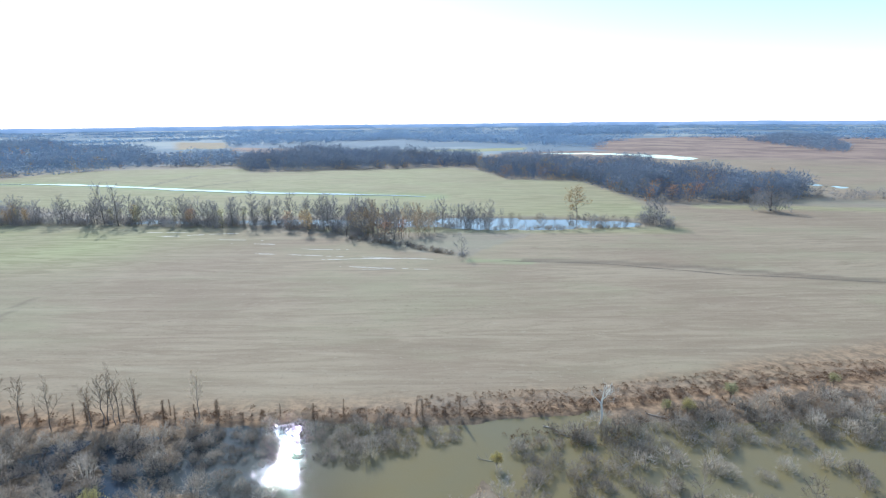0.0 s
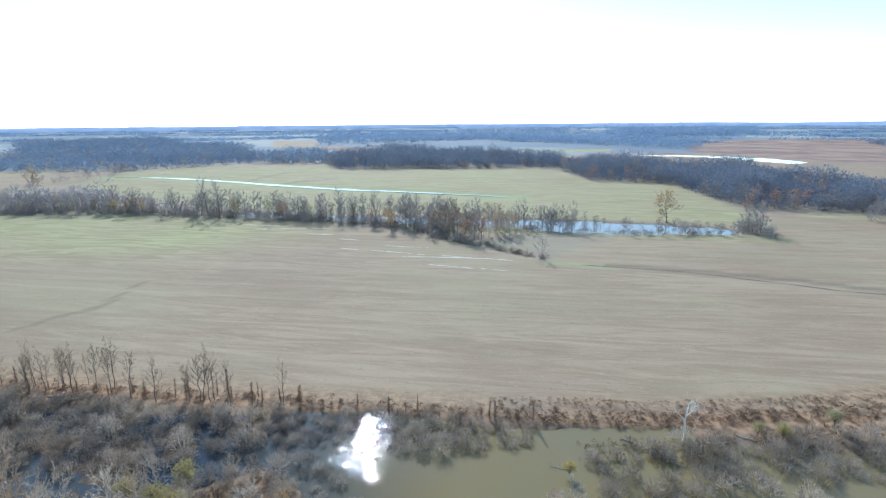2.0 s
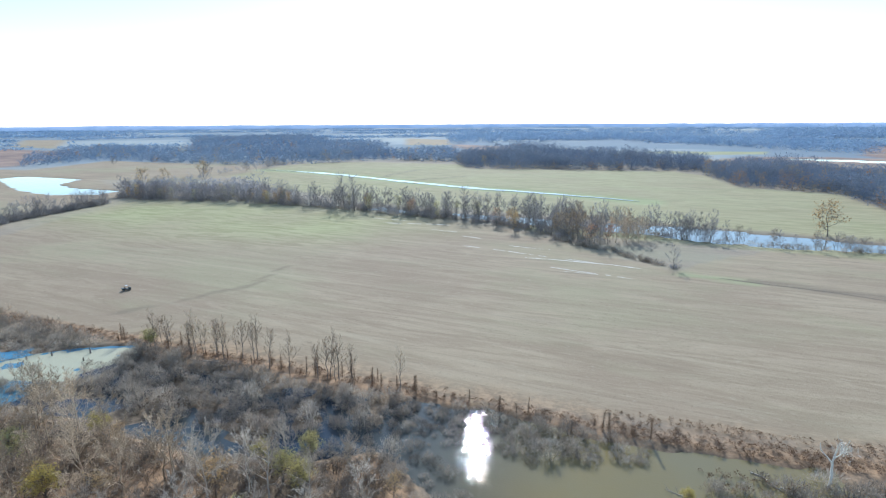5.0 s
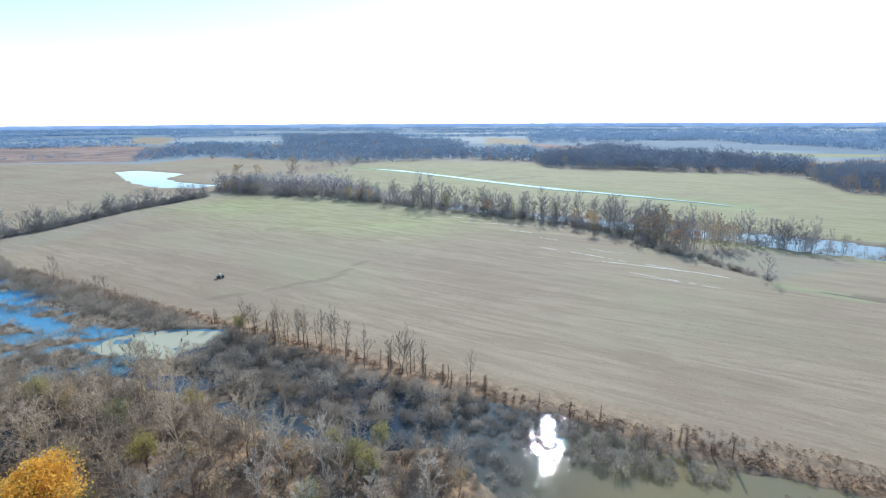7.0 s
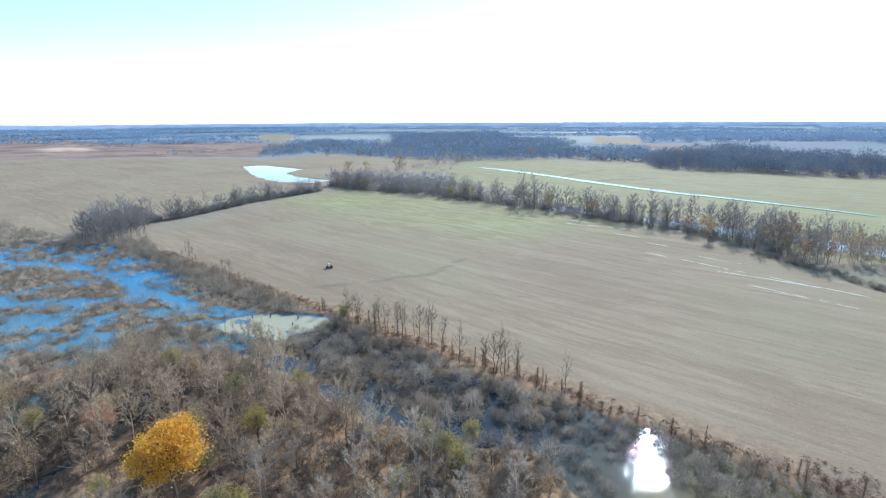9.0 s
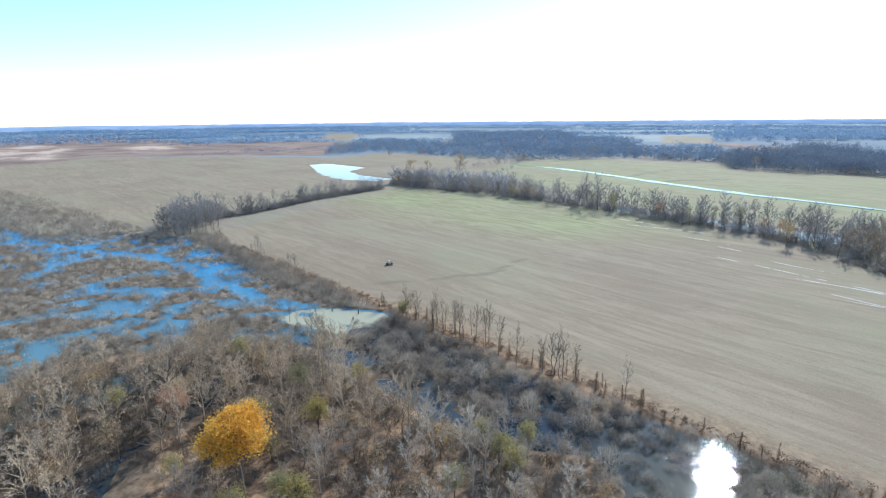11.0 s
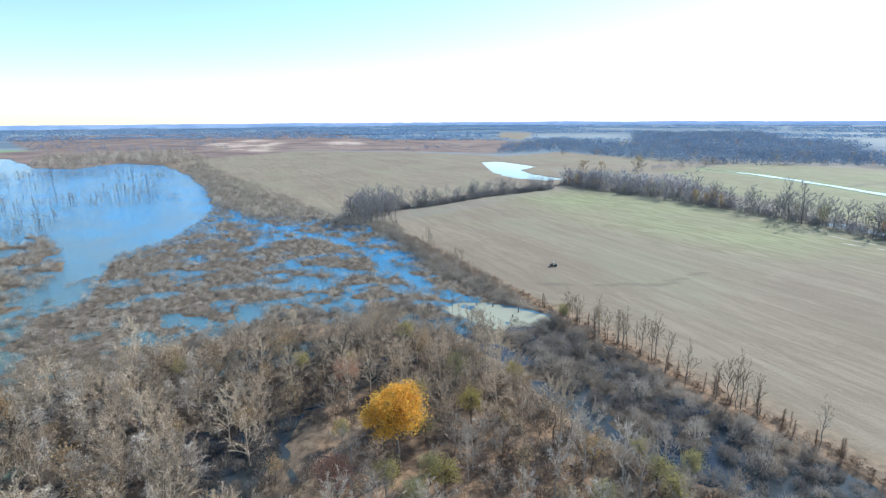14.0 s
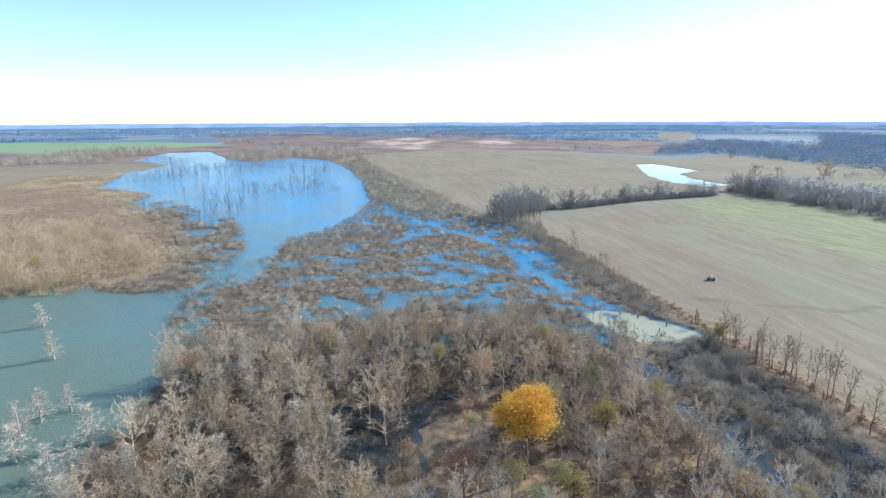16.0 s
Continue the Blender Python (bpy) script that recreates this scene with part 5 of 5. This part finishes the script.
TAN_TREE = leafy_tree(764, 8, 2.6, TAN_LEAF, 7, 0.34, "small tree with withered tan-brown leaves", "autumn trees", puff=0.7, low=0.3)
x, y = scatter(NEAR_WOOD, 15, 169, clear_all)
plant([TAN_TREE], x, y, 170, 0.5, 1.0)
plant([TAN_TREE], [-100, -124], [-46, -43], 176, 0.7, 0.9)
WOOD_OAK = bare_tree(763, 17, 5.6, "tall spreading bare oak above the woods", "trees of the near woods", limbs=15, subs=7, twigs=8, twig=0.05, low=0.35, stout=0.018)
plant([WOOD_OAK], [-112], [22.5], 175, 1.0, 1.0)


# ---------------------------------------------------------------- the side-by-side vehicle in the stubble
def solid(name, parent, mat, build, label=""):
    """One bmesh part of a thing."""
    bm = bmesh.new()
    build(bm)
    me = bpy.data.meshes.new(name)
    bm.to_mesh(me)
    bm.free()
    me.materials.append(mat)
    ob = new(name, me)
    ob.parent = parent
    return tagged(ob, label)


def block(size, at, bevel=0.04, taper=None):
    def build(bm):
        bmesh.ops.create_cube(bm, size=1.0)
        for v in bm.verts:
            k = taper if taper and v.co.z > 0 else (1, 1)
            v.co = Vector((v.co.x * size[0] * k[0], v.co.y * size[1] * k[1], v.co.z * size[2])) + Vector(at)
        bmesh.ops.bevel(bm, geom=bm.edges[:], offset=bevel, segments=2, affect="EDGES")
    return build


def wheel_shape(radius, width, at, hole=0.0):
    def build(bm):
        prof = [(radius * 0.55, -0.5), (radius * 0.92, -0.5), (radius, -0.3), (radius, 0.3), (radius * 0.92, 0.5), (radius * 0.55, 0.5)] if not hole else \
               [(0.0, -0.28), (hole, -0.34), (hole, 0.34), (0.0, 0.28)]
        n, rings = 20, []
        for r, w in prof:
            rings.append([bm.verts.new((at[0] + math.cos(6.2832 * i / n) * r, at[1] + w * width, at[2] + math.sin(6.2832 * i / n) * r)) for i in range(n)])
        for a, b in zip(rings, rings[1:] + ([] if hole else rings[:1])):
            for i in range(n):
                bm.faces.new((a[i], a[(i + 1) % n], b[(i + 1) % n], b[i]))
        bmesh.ops.remove_doubles(bm, verts=bm.verts[:], dist=0.001)
    return build


def bar(a, b, r):
    def build(bm):
        d = Vector(b) - Vector(a)
        bmesh.ops.create_cone(bm, cap_ends=True, segments=8, radius1=r, radius2=r, depth=d.length)
        bmesh.ops.transform(bm, matrix=Matrix.Translation((Vector(a) + Vector(b)) / 2) @ d.to_track_quat("Z", "Y").to_matrix().to_4x4(), verts=bm.verts[:])
    return build


def utility_vehicle(x, y, turn):
    dark = plain_material("dark_plastic", (0.02, 0.022, 0.02), 0.45)
    olive = plain_material("dark_green_paint", (0.03, 0.045, 0.03), 0.35)
    rubber = plain_material("tyre_rubber", (0.02, 0.02, 0.02), 0.85)
    steel = plain_material("wheel_steel", (0.30, 0.30, 0.30), 0.4, 0.8)
    white = plain_material("white_roof", (0.45, 0.45, 0.44), 0.35, 0, 0.08)
    v = new("utility_vehicle")
    tagged(v, "small dark side-by-side farm vehicle with a white roof parked on stubble", "vehicle")
    solid("chassis", v, dark, block((2.7, 1.2, 0.28), (0, 0, 0.52)))
    solid("hood", v, olive, block((0.75, 1.3, 0.42), (1.1, 0, 0.86), 0.07, (0.85, 0.9)))
    solid("cargo_bed", v, olive, block((0.95, 1.4, 0.36), (-1.05, 0, 0.86), 0.05))
    solid("seat", v, dark, block((0.45, 1.2, 0.18), (-0.25, 0, 0.82), 0.05))
    solid("backrest", v, dark, block((0.14, 1.2, 0.5), (-0.5, 0, 1.12), 0.05))
    solid("roof", v, white, block((0.8, 1.25, 0.07), (0.1, 0, 1.9), 0.03), "white roof panel")
    solid("dashboard", v, dark, block((0.2, 1.25, 0.25), (0.68, 0, 1.05), 0.04))
    for sx, tx in ((0.75, 0.5), (-0.6, -0.58)):
        for sy in (-0.62, 0.62):
            solid("cage_bar", v, dark, bar((sx, sy, 0.95), (tx, sy, 1.9), 0.03))
    solid("windscreen_bar", v, dark, bar((0.62, -0.62, 1.45), (0.62, 0.62, 1.45), 0.025))
    for sy in (-0.42, 0.42):
        solid("headlight", v, steel, block((0.06, 0.2, 0.1), (1.47, sy, 0.92), 0.02))
    for wx in (-0.98, 0.98):
        for wy in (-0.62, 0.62):
            tyre = solid("wheel", v, rubber, wheel_shape(0.33, 0.26, (wx, wy, 0.33)))
            solid("rim", tyre, steel, wheel_shape(0.33, 0.26, (wx, wy, 0.33), 0.19))
    v.matrix_basis = Matrix.Translation((x, y, float(height(np.array([float(x)]), np.array([float(y)]))[0]) - 0.02)) @ Euler((0, 0, radians(turn))).to_matrix().to_4x4()


utility_vehicle(-179, 130, 62)


# ---------------------------------------------------------------- broken white tree and driftwood
def broken_tree(x, y):
    rng = random.Random(900)
    wood = Buf()
    wood.tube([Vector((0, 0, -1)), Vector((0.1, 0, 2)), Vector((-0.1, 0.1, 4.5)), Vector((0.2, 0, 7.0))], [0.26, 0.2, 0.17, 0.1], 8)
    for p, q, r in (((-0.1, 0.1, 4.3), (-1.6, 0, 6.0), 0.14), ((-1.6, 0, 6.0), (-2.2, 0.2, 7.6), 0.09), ((0.1, 0, 5.4), (1.4, 0.3, 7.2), 0.12), ((1.4, 0.3, 7.2), (1.8, 0.2, 9.0), 0.07), ((0.2, 0, 6.8), (0.4, -0.2, 8.6), 0.07)):
        wood.tube([Vector(p), (Vector(p) + Vector(q)) / 2 + shake(rng, 0.12), Vector(q)], [r * 1.0, r * 0.85, r * 0.45], 6)
    fine = Buf()
    for _ in range(170):
        p = Vector((1.3, 0.2, 6.8)) + shake(rng, 0.7)
        fine.blade(p, direction(rng.random() * 6.28, rng.gauss(0.7, 0.5)) * (0.5 + rng.random()), 0.06, rng)
    ob = tree_thing("dead_tree", "broken white dead tree forking at the water's edge", "tree", "", (("trunk", wood, BLEACHED, "bleached white bark"), ("crown", fine, BLEACHED, "")))
    ob.matrix_basis = Matrix.Translation((x, y, -0.2))


broken_tree(31.4, 97.5)


def fallen_log(x, y, turn, length, radius, label):
    rng = random.Random(int(x * 7 + y))
    b = Buf()
    pts = [Vector((length * (f - 0.5), rng.gauss(0, 0.05) * length, radius * 0.6 + 0.04 * rng.random())) for f in (0, 0.3, 0.65, 1)]
    b.tube(pts, [radius, radius * 0.85, radius * 0.6, radius * 0.25], 7)
    for f in (0.45, 0.7, 0.85):
        p = Vector((length * (f - 0.5), 0, radius))
        b.tube([p, p + Vector((0.6, rng.gauss(0, 0.5), 0.5 + 0.4 * rng.random()))], [radius * 0.4, 0.02], 4)
    v, t = b.arrays()
    ob = tagged(new("fallen_log", mesh_of("fallen_log", v, t, PALE_BARK)), label, "log", "fallen logs")
    z = max(float(height(np.array([float(x)]), np.array([float(y)]))[0]), WATER_Z - 0.05)
    ob.matrix_basis = Matrix.Translation((x, y, z)) @ Euler((0, 0, radians(turn))).to_matrix().to_4x4()


for k, (x, y, turn, ln, r) in enumerate(((22, 95, -38, 6, 0.16), (26, 93, -30, 5, 0.13), (38, 98, 10, 6, 0.15), (44, 100, -20, 5, 0.14), (-103, 95.5, 20, 5, 0.15), (-108, 94, -15, 4, 0.12), (-98, 95, 35, 5, 0.14),
                                      (-113, 23, 60, 7, 0.18), (-107, 17, 20, 6, 0.16), (-72, 24, 140, 6, 0.14), (7.5, 86, 170, 4, 0.12), (-116, 60, 30, 6, 0.15))):
    fallen_log(x, y, turn, ln, r, "grey fallen tree trunk lying on wet ground")
# white-grey brush pile by the western field corner
for k in range(26):
    rg = random.Random(950 + k)
    fallen_log(-335 + rg.gauss(0, 7), 62 + rg.gauss(0, 9), rg.random() * 180, 3 + 4 * rg.random(), 0.14, "pale cut log in a heap at the field corner")


def stump(x, y, tall):
    b = Buf()
    b.tube([Vector((0, 0, -0.9)), Vector((0.05, 0, tall * 0.5)), Vector((0.0, 0.06, tall))], [0.28, 0.2, 0.1], 7)
    v, t = b.arrays()
    ob = tagged(new("stump", mesh_of("stump", v, t, BARK)), "dark broken stump standing in pale algae", "stump", "stumps in the bay")
    ob.matrix_basis = Matrix.Translation((x, y, WATER_Z))


for x, y, tall in ((-147, 83, 1.2), (-139, 88, 1.6), (-136, 84, 0.9), (-151, 79, 1.0)):
    stump(x, y, tall)


def stick_lodge(x, y):
    """A mound of sticks and mud standing in shallow water."""
    rng, b, m = random.Random(980), Buf(), Buf()
    rings = [[Vector((math.cos(a * 0.7) * r, math.sin(a * 0.7) * r, z + rng.gauss(0, 0.06))) for a in range(9)] for r, z in ((3.0, -0.3), (2.2, 0.6), (1.1, 1.3), (0.2, 1.6))]
    for k, ring in enumerate(rings):
        m.v += ring
        if k:
            for i in range(9):
                p, q = (k - 1) * 9 + i, (k - 1) * 9 + (i + 1) % 9
                m.t += [(p, q, q + 9), (p, q + 9, p + 9)]
    for _ in range(150):
        a, u = rng.random() * 6.28, rng.random()
        foot = Vector((math.cos(a) * (3.1 - 2.2 * u), math.sin(a) * (3.1 - 2.2 * u), 1.5 * u - 0.1))
        b.tube([foot, foot + Vector((-math.cos(a + rng.gauss(0, 0.8)), -math.sin(a + rng.gauss(0, 0.8)), 0.45)) * rng.uniform(0.8, 2.2)], [0.06, 0.03], 4)
    lodge = new("stick_lodge")
    part("mud_core", m, SOIL, lodge)
    part("sticks", b, BARK, lodge)
    tagged(lodge, "dark mound of grey sticks and mud in the shallows", "lodge")
    lodge.matrix_basis = Matrix.Translation((x, y, WATER_Z))


stick_lodge(-251, -83)
